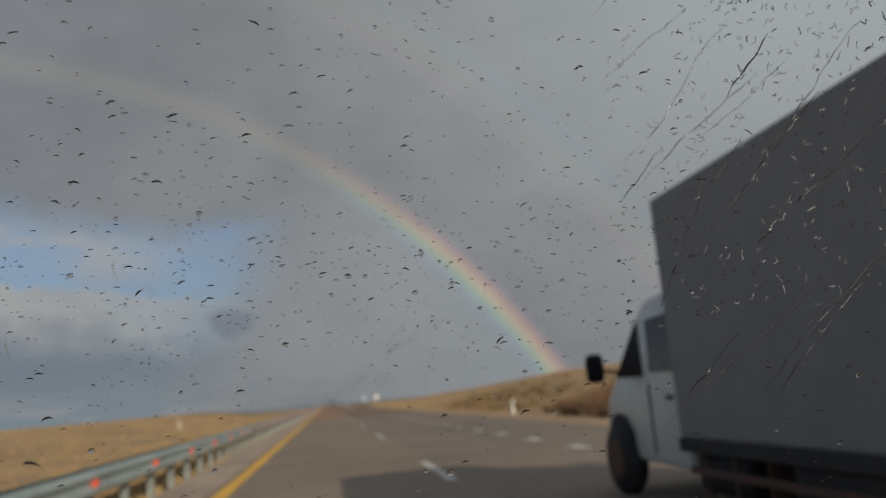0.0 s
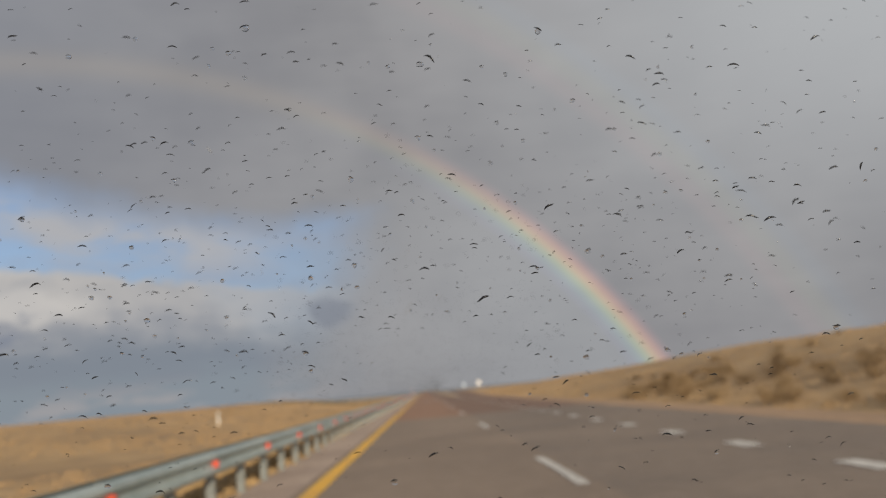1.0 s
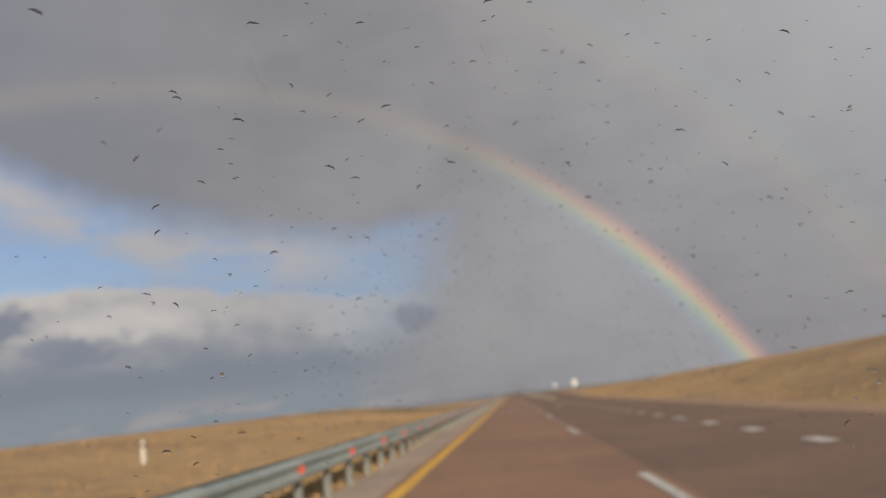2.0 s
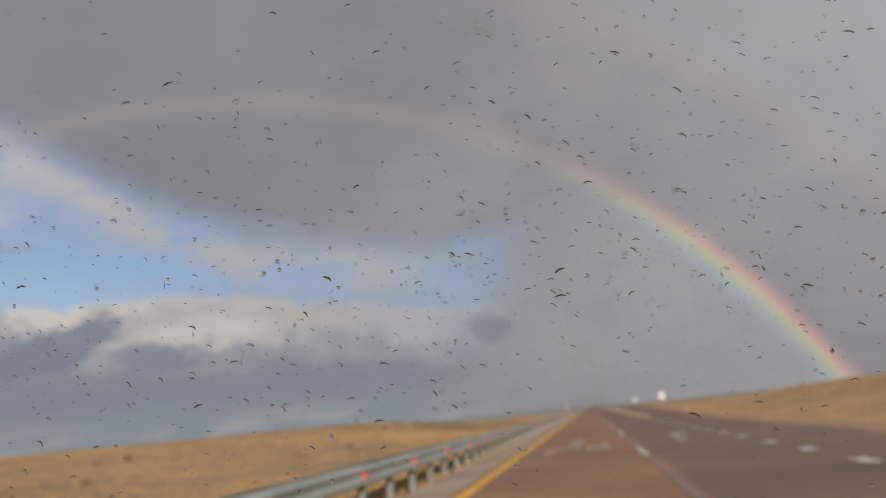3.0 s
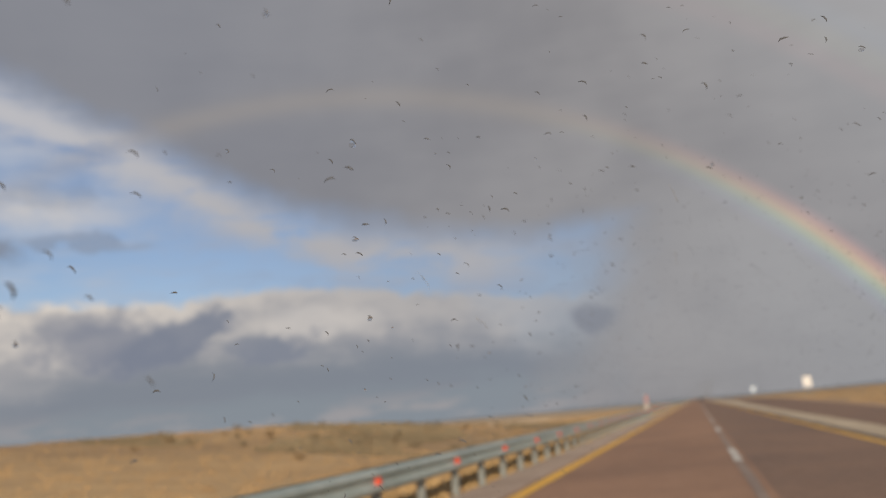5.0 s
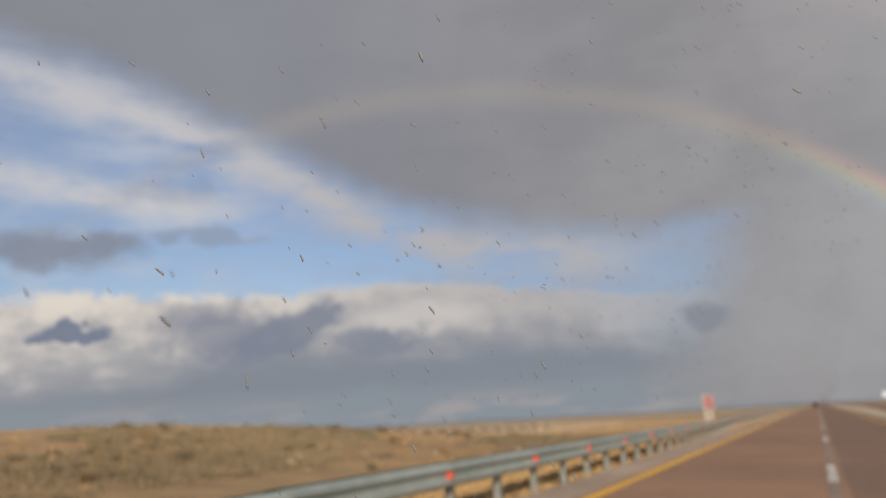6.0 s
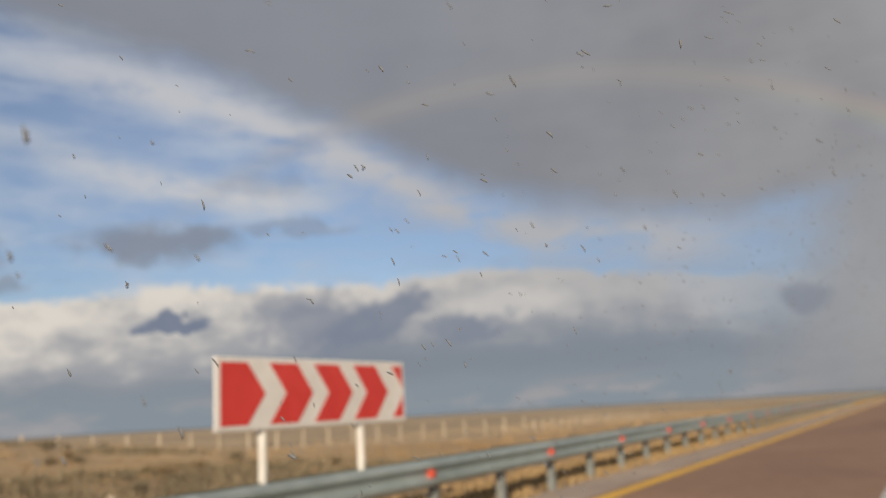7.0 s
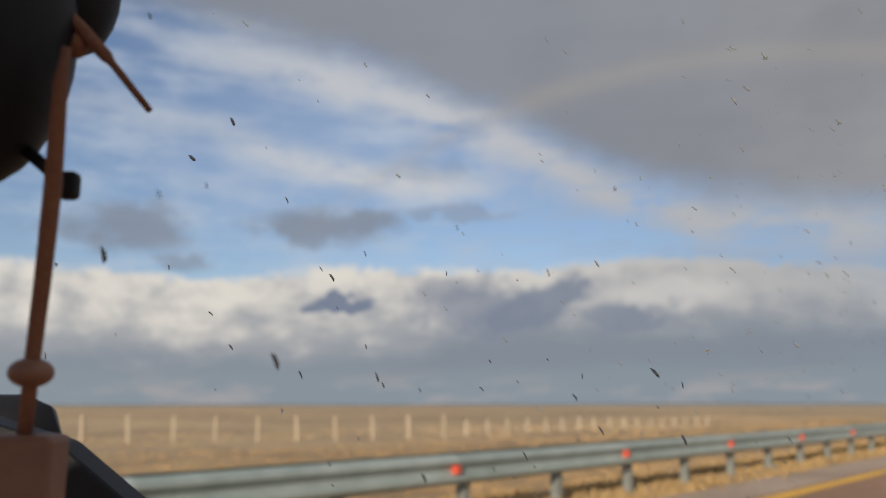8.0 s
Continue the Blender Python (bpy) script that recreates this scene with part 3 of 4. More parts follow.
def chevron_sign():
    s = thing("chevron_sign", (-1.35, 247.38, 0), 90 - 2.9, "wide red and white chevron road sign on two white posts", "road sign")
    L, z0, h = 3.0, 1.28, 0.7
    part("panel", box(0, L, -0.012, 0.022, z0, z0 + h, 0.01), SIGN_WHITE, s)
    part("rim", box(0, L, 0.022, 0.034, z0, z0 + 0.02, 0.003), SIGN_WHITE, s)
    part("rim", box(0, L, 0.022, 0.034, z0 + h - 0.02, z0 + h, 0.003), SIGN_WHITE, s)
    step, mid = 0.66, z0 + h / 2
    lo, hi = z0 + 0.05, z0 + h - 0.05

    def flat(points):
        bm = bmesh.new()
        low = [bm.verts.new((u, -0.013, v)) for u, v in points]
        top = [bm.verts.new((u, -0.017, v)) for u, v in points]
        bm.faces.new(top)
        for i in range(len(points)):
            j = (i + 1) % len(points)
            bm.faces.new((low[i], low[j], top[j], top[i]))
        bmesh.ops.recalc_face_normals(bm, faces=bm.faces)
        return bm

    part("chevron", flat([(0.06, lo), (0.40, lo), (0.64, mid), (0.40, hi), (0.06, hi)]), SIGN_RED, s, "red block ending in a point")
    for i in range(1, 4):
        a = 0.10 + i * step
        part("chevron", flat([(a - 0.06, lo), (a + 0.34, lo), (a + 0.58, mid), (a + 0.34, hi), (a - 0.06, hi), (a + 0.18, mid)]), SIGN_RED, s, "red arrow-shaped chevron")
    a = 0.10 + 4 * step
    part("chevron", flat([(a, lo), (L - 0.05, lo), (L - 0.05, mid - 0.04), (a + 0.17, mid - 0.115)]), SIGN_RED, s, "red corner piece")
    part("chevron", flat([(a, hi), (a + 0.17, mid + 0.115), (L - 0.05, mid + 0.04), (L - 0.05, hi)]), SIGN_RED, s, "red corner piece")
    for u in (0.66, 2.2):
        part("post", rod((u, 0.06, -0.35), (u, 0.06, z0 + h - 0.1), 0.045), POST_WHITE, s, "white painted steel post")
        part("bracket", box(u - 0.06, u + 0.06, 0.02, 0.07, mid - 0.03, mid + 0.03, 0.005), POST_STEEL, s)


chevron_sign()

# ---- fence posts in the steppe ----
post_model = None
for i in range(-15, 27):
    v = 53 * (0.395 + 0.0377 * min(i, 9))
    x, y, tall = 4.5 - (53 - 0.5 * v), 275.3 + v, 1.0
    if i > 9:
        # the fence bends along the road, posts lowered to fit the camera's view
        x, y, tall = x + 0.073 * (i - 9), y + 2.1 * (i - 9), 0.78 - 0.008 * (i - 9)
    z = ground_z(x, y)
    m = pose(x, y, z - 0.28, random.uniform(-2.5, 2.5), random.uniform(-2.5, 2.5), random.uniform(0, 90)) @ Matrix.Diagonal((1, 1, tall, 1))
    if post_model is None:
        post_model = thing("fence_post", label="pale concrete fence post standing in dry grass", category="fence post", group="fence posts in the steppe")
        part("shaft", prism([(-0.09, 0), (0.09, 0), (0.075, 1.62), (0.04, 1.7), (-0.04, 1.7), (-0.075, 1.62)], "y", -0.08, 0.08, 0.012), CONCRETE, post_model)
        post_model.matrix_world = m
    else:
        copy_thing(post_model, m)

# ---- marker posts and signs beside the road ----


def marker_post(x, y, h):
    s = thing("marker_post", (x, y, ground_z(x, y) - 0.1), 0, "white roadside marker post in dry grass", "marker post", "marker posts")
    part("shaft", prism([(-0.09, 0), (0.09, 0), (0.08, h), (0.0, h + 0.08), (-0.08, h)], "y", -0.06, 0.06, 0.012), POST_WHITE, s)
    part("band", box(-0.092, 0.092, -0.065, 0.065, h - 0.28, h - 0.16, 0.004), RUBBER, s, "black band")


marker_post(-16.6, 110, 1.2)
marker_post(13.0, 50, 1.0)


def road_sign(x, y, w, h, mid, face, label):
    z = ground_z(x, y)
    s = thing("road_sign", (x, y, z), 0, label, "road sign", "direction signs")
    for u in (-w * 0.3, w * 0.3):
        part("post", rod((u, 0, -0.2), (u, 0, mid - z + h * 0.4), 0.04), POST_STEEL, s)
    part("panel", box(-w / 2, w / 2, -0.07, -0.045, mid - z - h / 2, mid - z + h / 2, 0.01), face, s)
    for v in (-0.3, 0.3):
        part("bracket", box(-w * 0.4, w * 0.4, -0.045, 0.0, mid - z + v * h - 0.03, mid - z + v * h + 0.03, 0.004), POST_STEEL, s)


road_sign(20.4, 317, 1.3, 1.65, 2.45, SIGN_WHITE, "white direction sign beside the exit road")
road_sign(26.0, 544, 1.9, 2.4, 3.0, SIGN_BLUE, "pale blue direction sign far down the exit road")


def stone(x, y, size, seed):
    rng = random.Random(seed)
    bm = bmesh.new()
    bmesh.ops.create_icosphere(bm, subdivisions=2, radius=size)
    for v in bm.verts:
        v.co *= 0.8 + 0.5 * noise.noise(v.co / size * 0.9 + Vector((seed, 0, 0)))
        v.co.z *= 0.7
    ob = new("stone", mesh_of(bm, "stone", CONCRETE, True))
    ob.matrix_world = pose(x, y, ground_z(x, y) + size * 0.3, rng.uniform(-15, 15), rng.uniform(-15, 15), rng.uniform(0, 360))
    return tagged(ob, "pale stone lying in the dry grass", "stone", "pale stones")


stones_ = random.Random(8)
for i in range(16):
    stone(-stones_.uniform(5, 17), stones_.uniform(228, 268), stones_.uniform(0.07, 0.17), 3.0 * i)

# ---- delivery truck in the right lane ----


def wheel(parent, x, y, r=0.35, w=0.24, side=-1):
    bm = bmesh.new()
    bmesh.ops.create_cone(bm, cap_ends=True, segments=28, radius1=r, radius2=r, depth=w, matrix=pose(x, y, r, 0, 90, 0))
    bmesh.ops.bevel(bm, geom=[e for e in bm.edges if len(e.link_faces) == 2 and e.calc_face_angle(0) > 1], offset=0.05, segments=3, affect="EDGES")
    tyre = part("wheel", bm, RUBBER, parent, "black tyre", True)
    bm = bmesh.new()
    bmesh.ops.create_cone(bm, cap_ends=True, segments=24, radius1=r * 0.6, radius2=r * 0.5, depth=0.04, matrix=pose(x + side * (w / 2 + 0.01), y, r, 0, 90 * side, 0))
    part("rim", bm, RUST, tyre, "dark brown steel rim")


def truck():
    t = thing("box_truck", (5.2, 0, 0), 0, "white-cabbed box truck with a dark tarpaulin body", "truck")
    part("cargo_box", box(0.0, 2.2, 0.6, 7.7, 0.72, 3.05, 0.03), TARP, t, "dark grey tarpaulin cargo body")
    part("floor_rail", box(-0.012, 2.21, 0.58, 7.72, 0.60, 0.725, 0.01), RUBBER, t, "black floor rail")
    part("chassis", box(0.5, 0.72, 0.8, 9.2, 0.42, 0.62, 0.01), RUST, t)
    part("chassis", box(1.5, 1.72, 0.8, 9.2, 0.42, 0.62, 0.01), RUST, t)
    cab = [(7.78, 0.40), (8.35, 0.40), (9.25, 0.42), (10.0, 0.46), (10.1, 0.85), (9.98, 1.10), (9.64, 1.33), (8.68, 2.06), (8.45, 2.14), (7.78, 2.17)]
    body = part("cab", prism(cab, "x", 0.12, 2.08, 0.05), CAB_WHITE, t, "white painted cab", True)
    for x0, x1 in ((0.105, 0.125), (2.075, 2.095)):
        part("side_window", prism([(7.92, 1.36), (8.54, 1.37), (8.50, 1.92), (7.92, 1.94)], "x", x0, x1), DARK_GLASS, body)
        part("quarter_window", prism([(8.74, 1.33), (9.58, 1.34), (8.76, 1.93)], "x", x0, x1), BLACK_PLASTIC, body)
        part("door_seam", box(x0, x1, 8.62, 8.635, 0.5, 1.25), RUBBER, body)
        part("door_handle", box(x0 - 0.01, x1 + 0.01, 8.02, 8.16, 1.08, 1.12, 0.008), BLACK_PLASTIC, body)
        part("wheel_arch", prism([(9.14, 0.40), (9.22, 0.72), (9.40, 0.88), (9.62, 0.93), (9.84, 0.88), (9.99, 0.72), (10.04, 0.44)], "x", x0 - 0.012, x1 + 0.012), RUBBER, body)
    part("windscreen", prism([(9.66, 1.35), (8.72, 2.06), (8.69, 2.04), (9.62, 1.32)], "x", 0.2, 2.0), DARK_GLASS, body)
    part("bumper", box(0.10, 2.10, 9.98, 10.12, 0.36, 0.66, 0.05), BLACK_PLASTIC, body, "black plastic bumper")
    for x in (0.16, 1.74):
        part("headlight", box(x, x + 0.3, 9.86, 10.06, 0.72, 0.95, 0.04), DARK_GLASS, body)
    for side, x in ((-1, 0.1), (1, 2.1)):
        part("mirror_arm", rod((x, 9.46, 1.40), (x + side * 0.24, 9.56, 1.46), 0.018), BLACK_PLASTIC, body)
        part("door_mirror", box(x + side * 0.24 - 0.11, x + side * 0.24 + 0.11, 9.50, 9.64, 1.30, 1.64, 0.065), BLACK_PLASTIC, body, "black door mirror")
    wheel(t, 0.13, 9.60, 0.41, side=-1)
    wheel(t, 2.07, 9.60, 0.41, side=1)
    for x in (0.22, 1.98):
        wheel(t, x, 2.2, side=-1 if x < 1 else 1)
    for x in (0.22, 1.98):
        wheel(t, x, 3.4, side=-1 if x < 1 else 1)
    for y in (1.55, 4.1):
        part("mudflap", box(0.05, 0.4, y, y + 0.03, 0.2, 0.6, 0.01), RUBBER, t)
    part("mudflap", box(0.03, 0.42, 6.18, 6.21, 0.2, 0.6, 0.01), RUST, t, "rust-brown mudflap")
    # guessed underbody parts, added to darken the gap below the cargo box
    part("fuel_tank", box(0.05, 0.5, 6.5, 7.55, 0.24, 0.6, 0.09), BLACK_PLASTIC, t, "black fuel tank")
    for y in (6.75, 7.3):
        part("tank_strap", box(0.04, 0.51, y, y + 0.05, 0.235, 0.605, 0.02), RUST, t)
    part("filler_box", box(0.06, 0.55, 4.5, 5.9, 0.24, 0.6, 0.03), RUBBER, t, "black box added to fill the dark underside")
    part("underrun_rail", box(0.02, 0.05, 4.3, 7.6, 0.40, 0.47, 0.008), RUST, t, "rusty side rail")
    part("underbody_filler", box(0.75, 1.45, 4.4, 7.2, 0.3, 0.6, 0.04), RUBBER, t)


truck()

# ---- grass and brush ----


def tufts(name, material, spots, blades, height, seed, label, category):
    rng = np.random.default_rng(seed)
    verts, faces = [], []
    for x, y, z, s in spots:
        for _ in range(blades):
            a, lean, hh = rng.uniform(0, 6.283), rng.uniform(0.1, 0.55), height * s * rng.uniform(0.5, 1.2)
            bx, by = x + rng.normal(0, 0.13) * s, y + rng.normal(0, 0.13) * s
            w = 0.016 + 0.016 * s
            dx, dy = math.cos(a), math.sin(a)
            k = len(verts)
            verts += [(bx - dy * w, by + dx * w, z - 0.03), (bx + dy * w, by - dx * w, z - 0.03), (bx + dx * lean * hh, by + dy * lean * hh, z + hh)]
            faces.append((k, k + 1, k + 2))
    me = bpy.data.meshes.new(name)
    me.from_pydata(verts, [], faces)
    me.materials.append(material)
    return tagged(new(name, me), label, category, kind="stuff")


rng_ = random.Random(4)
spots_ = []
for _ in range(26000):
    d = 1.5 + 46 * rng_.random() ** 1.7
    x, y = -d, rng_.uniform(-5, 400)
    if noise.noise(Vector((x * 0.12, y * 0.05, 7.0))) > -0.3:
        spots_.append((x, y, ground_z(x, y), rng_.uniform(0.6, 1.3) * (0.5 + 0.5 * ease(d, 2, 6))))
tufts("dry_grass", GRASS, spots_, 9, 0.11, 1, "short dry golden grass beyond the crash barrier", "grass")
spots_ = []
for _ in range(12000):
    y = rng_.uniform(-5, 380)
    d = 1.6 + 34 * rng_.random() ** 1.5
    x = road_right(y) + d
    if noise.noise(Vector((x * 0.12, y * 0.05, 9.0))) > -0.3:
        spots_.append((x, y, ground_z(x, y), rng_.uniform(0.6, 1.3) * (0.5 + 0.5 * ease(d, 1, 5))))
tufts("dry_grass", GRASS, spots_, 9, 0.11, 2, "short dry golden grass on the low bank", "grass")

spots_ = []
for _ in range(11000):
    x, y = -1.42 - 1.5 * rng_.random() ** 1.3, rng_.uniform(-5, 380)
    spots_.append((x, y, ground_z(x, y), rng_.uniform(0.6, 1.3)))
tufts("verge_grass", GOLD_GRASS, spots_, 8, 0.10, 3, "golden dry grass strip under the crash barrier", "grass")


def bush(x, y, size, seed, label, leaf=BRUSH):
    """A scrub bush: bent stems with clumps of small dry leaves."""
    rng = random.Random(seed)
    s = thing("bush", (x, y, ground_z(x, y) - 0.05), rng.uniform(0, 360), label, "bush", "dry scrub bushes")
    stems = bmesh.new()
    tips = []
    for _ in range(9):
        a, lean = rng.uniform(0, 6.283), rng.uniform(0.2, 0.9)
        mid = Vector((math.cos(a) * lean * 0.35, math.sin(a) * lean * 0.35, 0.3)) * size
        tip = Vector((math.cos(a + 0.3) * lean * 1.1, math.sin(a + 0.3) * lean * 0.8, rng.uniform(0.4, 0.7))) * size
        rod((0, 0, 0), mid, 0.02 * size, 0.012 * size, 5, stems)
        rod(mid, tip, 0.012 * size, 0.004 * size, 5, stems)
        tips += [mid, tip, mid.lerp(tip, 0.5)]
    part("woody_base", stems, BRUSH, s)
    verts, faces = [], []
    for tip in tips:
        for _ in range(26):
            c = tip + Vector((rng.gauss(0, 0.16), rng.gauss(0, 0.16), rng.gauss(0, 0.13))) * size
            c.z = max(c.z, 0.03)
            u = Vector((rng.gauss(0, 1), rng.gauss(0, 1), rng.gauss(0, 1))).normalized() * 0.055 * size
            v = u.orthogonal().normalized() * 0.024 * size
            k = len(verts)
            verts += [c - u, c + v, c + u, c - v]
            faces.append((k, k + 1, k + 2, k + 3))
    me = bpy.data.meshes.new("crown")
    me.from_pydata(verts, [], faces)
    me.materials.append(leaf)
    part("crown", me, None, s)
    return s


brown_, olive_ = "low brown dry scrub bush on the bank", "low dry scrub bush beyond the crash barrier"
for i in range(26):
    y = rng_.uniform(30, 118)
    bush(road_right(y) + rng_.uniform(9, 24.0), y, rng_.uniform(0.45, 0.9), 50 + i, brown_)
for i in range(60):
    y = rng_.uniform(36, 98)
    bush(road_right(y) + 4.5 + 9.0 * rng_.random() ** 1.4, y, rng_.uniform(0.6, 1.15), 400 + i, "brown dry scrub bush at the foot of the bank")
near_ = random.Random(21)
for i in range(22):
    y = near_.uniform(31, 47)
    bush(road_right(y) + near_.uniform(3.4, 11.0), y, near_.uniform(0.9, 1.5), 700 + i, "dense russet-brown scrub bush at the foot of the bank", RUSSET)
for i in range(84):
    y = rng_.uniform(214, 266)
    bush(-rng_.uniform(9, 34), y, rng_.uniform(0.25, 0.6), 190 + i, "low grey-green sage scrub in dry grass", SAGE if i % 3 else BRUSH)
spots_ = []
for _ in range(7000):
    x, y = -rng_.uniform(6, 34), rng_.uniform(212, 266)
    if noise.noise(Vector((x * 0.14, y * 0.06, 5.0))) > -0.05:
        spots_.append((x, y, ground_z(x, y), rng_.uniform(0.7, 1.5)))
tufts("sage_scrub", SAGE, spots_, 10, 0.2, 5, "low grey-green sage scrub between the grass", "scrub")
for i in range(16):
    y = rng_.uniform(120, 210)
    bush(-rng_.uniform(16, 40), y, rng_.uniform(0.3, 0.55), 330 + i, olive_)

# ---- inside parts of the car, placed to fit the camera's last view ----


def ball(at, r, seg=20):
    bm = bmesh.new()
    bmesh.ops.create_uvsphere(bm, u_segments=seg, v_segments=seg // 2 + 2, radius=1.0, matrix=Matrix.LocRotScale(at, None, r))
    return bm


def tube(points, radii, sides=14):
    """A round cord through points."""
    bm = bmesh.new()
    rings = []
    for i, (p, r) in enumerate(zip(points, radii)):
        a, b = Vector(points[max(0, i - 1)]), Vector(points[min(len(points) - 1, i + 1)])
        q = (b - a).to_track_quat("Z", "Y")
        rings.append([bm.verts.new(Vector(p) + q @ Vector((math.cos(k * 6.28319 / sides) * r, math.sin(k * 6.28319 / sides) * r, 0))) for k in range(sides)])
    for r0, r1 in zip(rings, rings[1:]):
        for k in range(sides):
            bm.faces.new((r0[k], r0[(k + 1) % sides], r1[(k + 1) % sides], r1[k]))
    bm.faces.new(rings[0][::-1])
    bm.faces.new(rings[-1])
    bmesh.ops.recalc_face_normals(bm, faces=bm.faces)
    return bm


# the camera's last place; the offsets below come from picture positions
LAST_EYE = (4.5, 275.3, 1.335)
mirror = thing("rearview_mirror", LAST_EYE, 40.75, "black rear-view mirror housing above the dashboard", "mirror")
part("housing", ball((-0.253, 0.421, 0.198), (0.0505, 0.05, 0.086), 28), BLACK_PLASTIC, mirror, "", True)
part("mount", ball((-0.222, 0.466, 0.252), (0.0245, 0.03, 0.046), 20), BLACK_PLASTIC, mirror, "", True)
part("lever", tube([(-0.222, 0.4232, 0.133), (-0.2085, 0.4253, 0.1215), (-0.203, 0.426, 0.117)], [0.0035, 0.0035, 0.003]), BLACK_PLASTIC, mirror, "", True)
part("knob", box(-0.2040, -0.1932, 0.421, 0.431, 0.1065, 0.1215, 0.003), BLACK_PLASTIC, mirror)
pendant = thing("hanging_pendant", LAST_EYE, 40.75, "brown cord with wooden bead and block hanging from the mirror", "pendant")
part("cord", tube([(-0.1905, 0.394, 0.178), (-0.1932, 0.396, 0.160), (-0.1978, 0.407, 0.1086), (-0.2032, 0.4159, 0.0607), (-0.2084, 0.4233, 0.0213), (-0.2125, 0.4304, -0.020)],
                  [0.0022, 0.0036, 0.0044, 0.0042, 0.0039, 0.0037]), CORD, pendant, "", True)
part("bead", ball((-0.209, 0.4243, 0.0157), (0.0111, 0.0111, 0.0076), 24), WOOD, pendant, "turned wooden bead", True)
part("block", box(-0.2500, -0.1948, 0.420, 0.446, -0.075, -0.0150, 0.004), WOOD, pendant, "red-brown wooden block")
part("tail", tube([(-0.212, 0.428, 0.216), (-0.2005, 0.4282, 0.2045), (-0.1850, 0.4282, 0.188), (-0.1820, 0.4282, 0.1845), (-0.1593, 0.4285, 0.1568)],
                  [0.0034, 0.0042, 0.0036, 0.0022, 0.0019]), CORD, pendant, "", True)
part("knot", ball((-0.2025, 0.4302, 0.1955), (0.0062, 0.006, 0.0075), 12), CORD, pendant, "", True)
door = thing("car_door", LAST_EYE, 40.75, "black sill of the car door with its mirror", "car door")
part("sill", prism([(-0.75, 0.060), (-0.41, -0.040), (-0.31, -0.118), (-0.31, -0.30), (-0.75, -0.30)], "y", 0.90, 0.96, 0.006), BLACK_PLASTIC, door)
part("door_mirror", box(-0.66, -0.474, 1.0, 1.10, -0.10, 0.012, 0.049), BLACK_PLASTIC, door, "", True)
# added panel out of view, keeps the sun off the mirror and pendant
roof = thing("car_roof", (4.28, 274.88, 1.62), 0, "unseen dark panel added to shade the mirror and pendant", "car roof")
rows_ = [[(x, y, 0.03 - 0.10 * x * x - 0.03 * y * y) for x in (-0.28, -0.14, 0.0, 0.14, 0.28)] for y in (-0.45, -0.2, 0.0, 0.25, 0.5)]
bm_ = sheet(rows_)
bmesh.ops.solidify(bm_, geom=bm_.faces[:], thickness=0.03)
part("shade_sheet", bm_, BLACK_PLASTIC, roof, "", True)

# ---- windscreen drops, hung in the air along the camera's path ----
WATER = bpy.data.materials.new("water")
WATER.use_nodes = True
_b = WATER.node_tree.nodes["Principled BSDF"]
_b.inputs["Transmission Weight"].default_value, _b.inputs["IOR"].default_value, _b.inputs["Roughness"].default_value = 1.0, 1.33, 0.0
# drop tones: dark refraction and pale glints are put into the colour
DARK_REFRACT = surface("dark_refraction", (0.008, 0.009, 0.011), (0.02, 0.021, 0.024), 2.0, (0.15, 0.3), 0.0)
GREY_REFRACT = surface("grey_refraction", (0.030, 0.032, 0.037), (0.06, 0.063, 0.07), 2.0, (0.4, 0.6), 0.0, spec=0.3)
SOFT_REFRACT = surface("soft_grey_refraction", (0.075, 0.08, 0.09), (0.12, 0.125, 0.135), 2.0, (0.5, 0.7), 0.0, spec=0.2)
DULL_REFRACT = surface("dull_refraction", (0.18, 0.188, 0.20), (0.25, 0.258, 0.27), 2.0, (0.6, 0.8), 0.0, spec=0.1)
PALE_GLINT = surface("pale_glint", (0.18, 0.19, 0.20), (0.28, 0.29, 0.30), 2.0, (0.4, 0.6), 0.0, spec=0.3)


def joined(name, verts, tris, slots, materials, label):
    """One mesh of many small bodies, with a material for each triangle."""
    me = bpy.data.meshes.new(name)
    me.vertices.add(len(verts))
    me.vertices.foreach_set("co", verts.astype(np.float32).ravel())
    me.loops.add(3 * len(tris))
    me.loops.foreach_set("vertex_index", tris.astype(np.int32).ravel())
    me.polygons.add(len(tris))
    me.polygons.foreach_set("loop_start", np.arange(0, 3 * len(tris), 3, dtype=np.int32))
    for m in materials:
        me.materials.append(m)
    me.polygons.foreach_set("material_index", slots.astype(np.int32))
    me.polygons.foreach_set("use_smooth", np.ones(len(tris), dtype=bool))
    me.update(calc_edges=True)
    return tagged(new(name, me), label, "rain", kind="stuff")


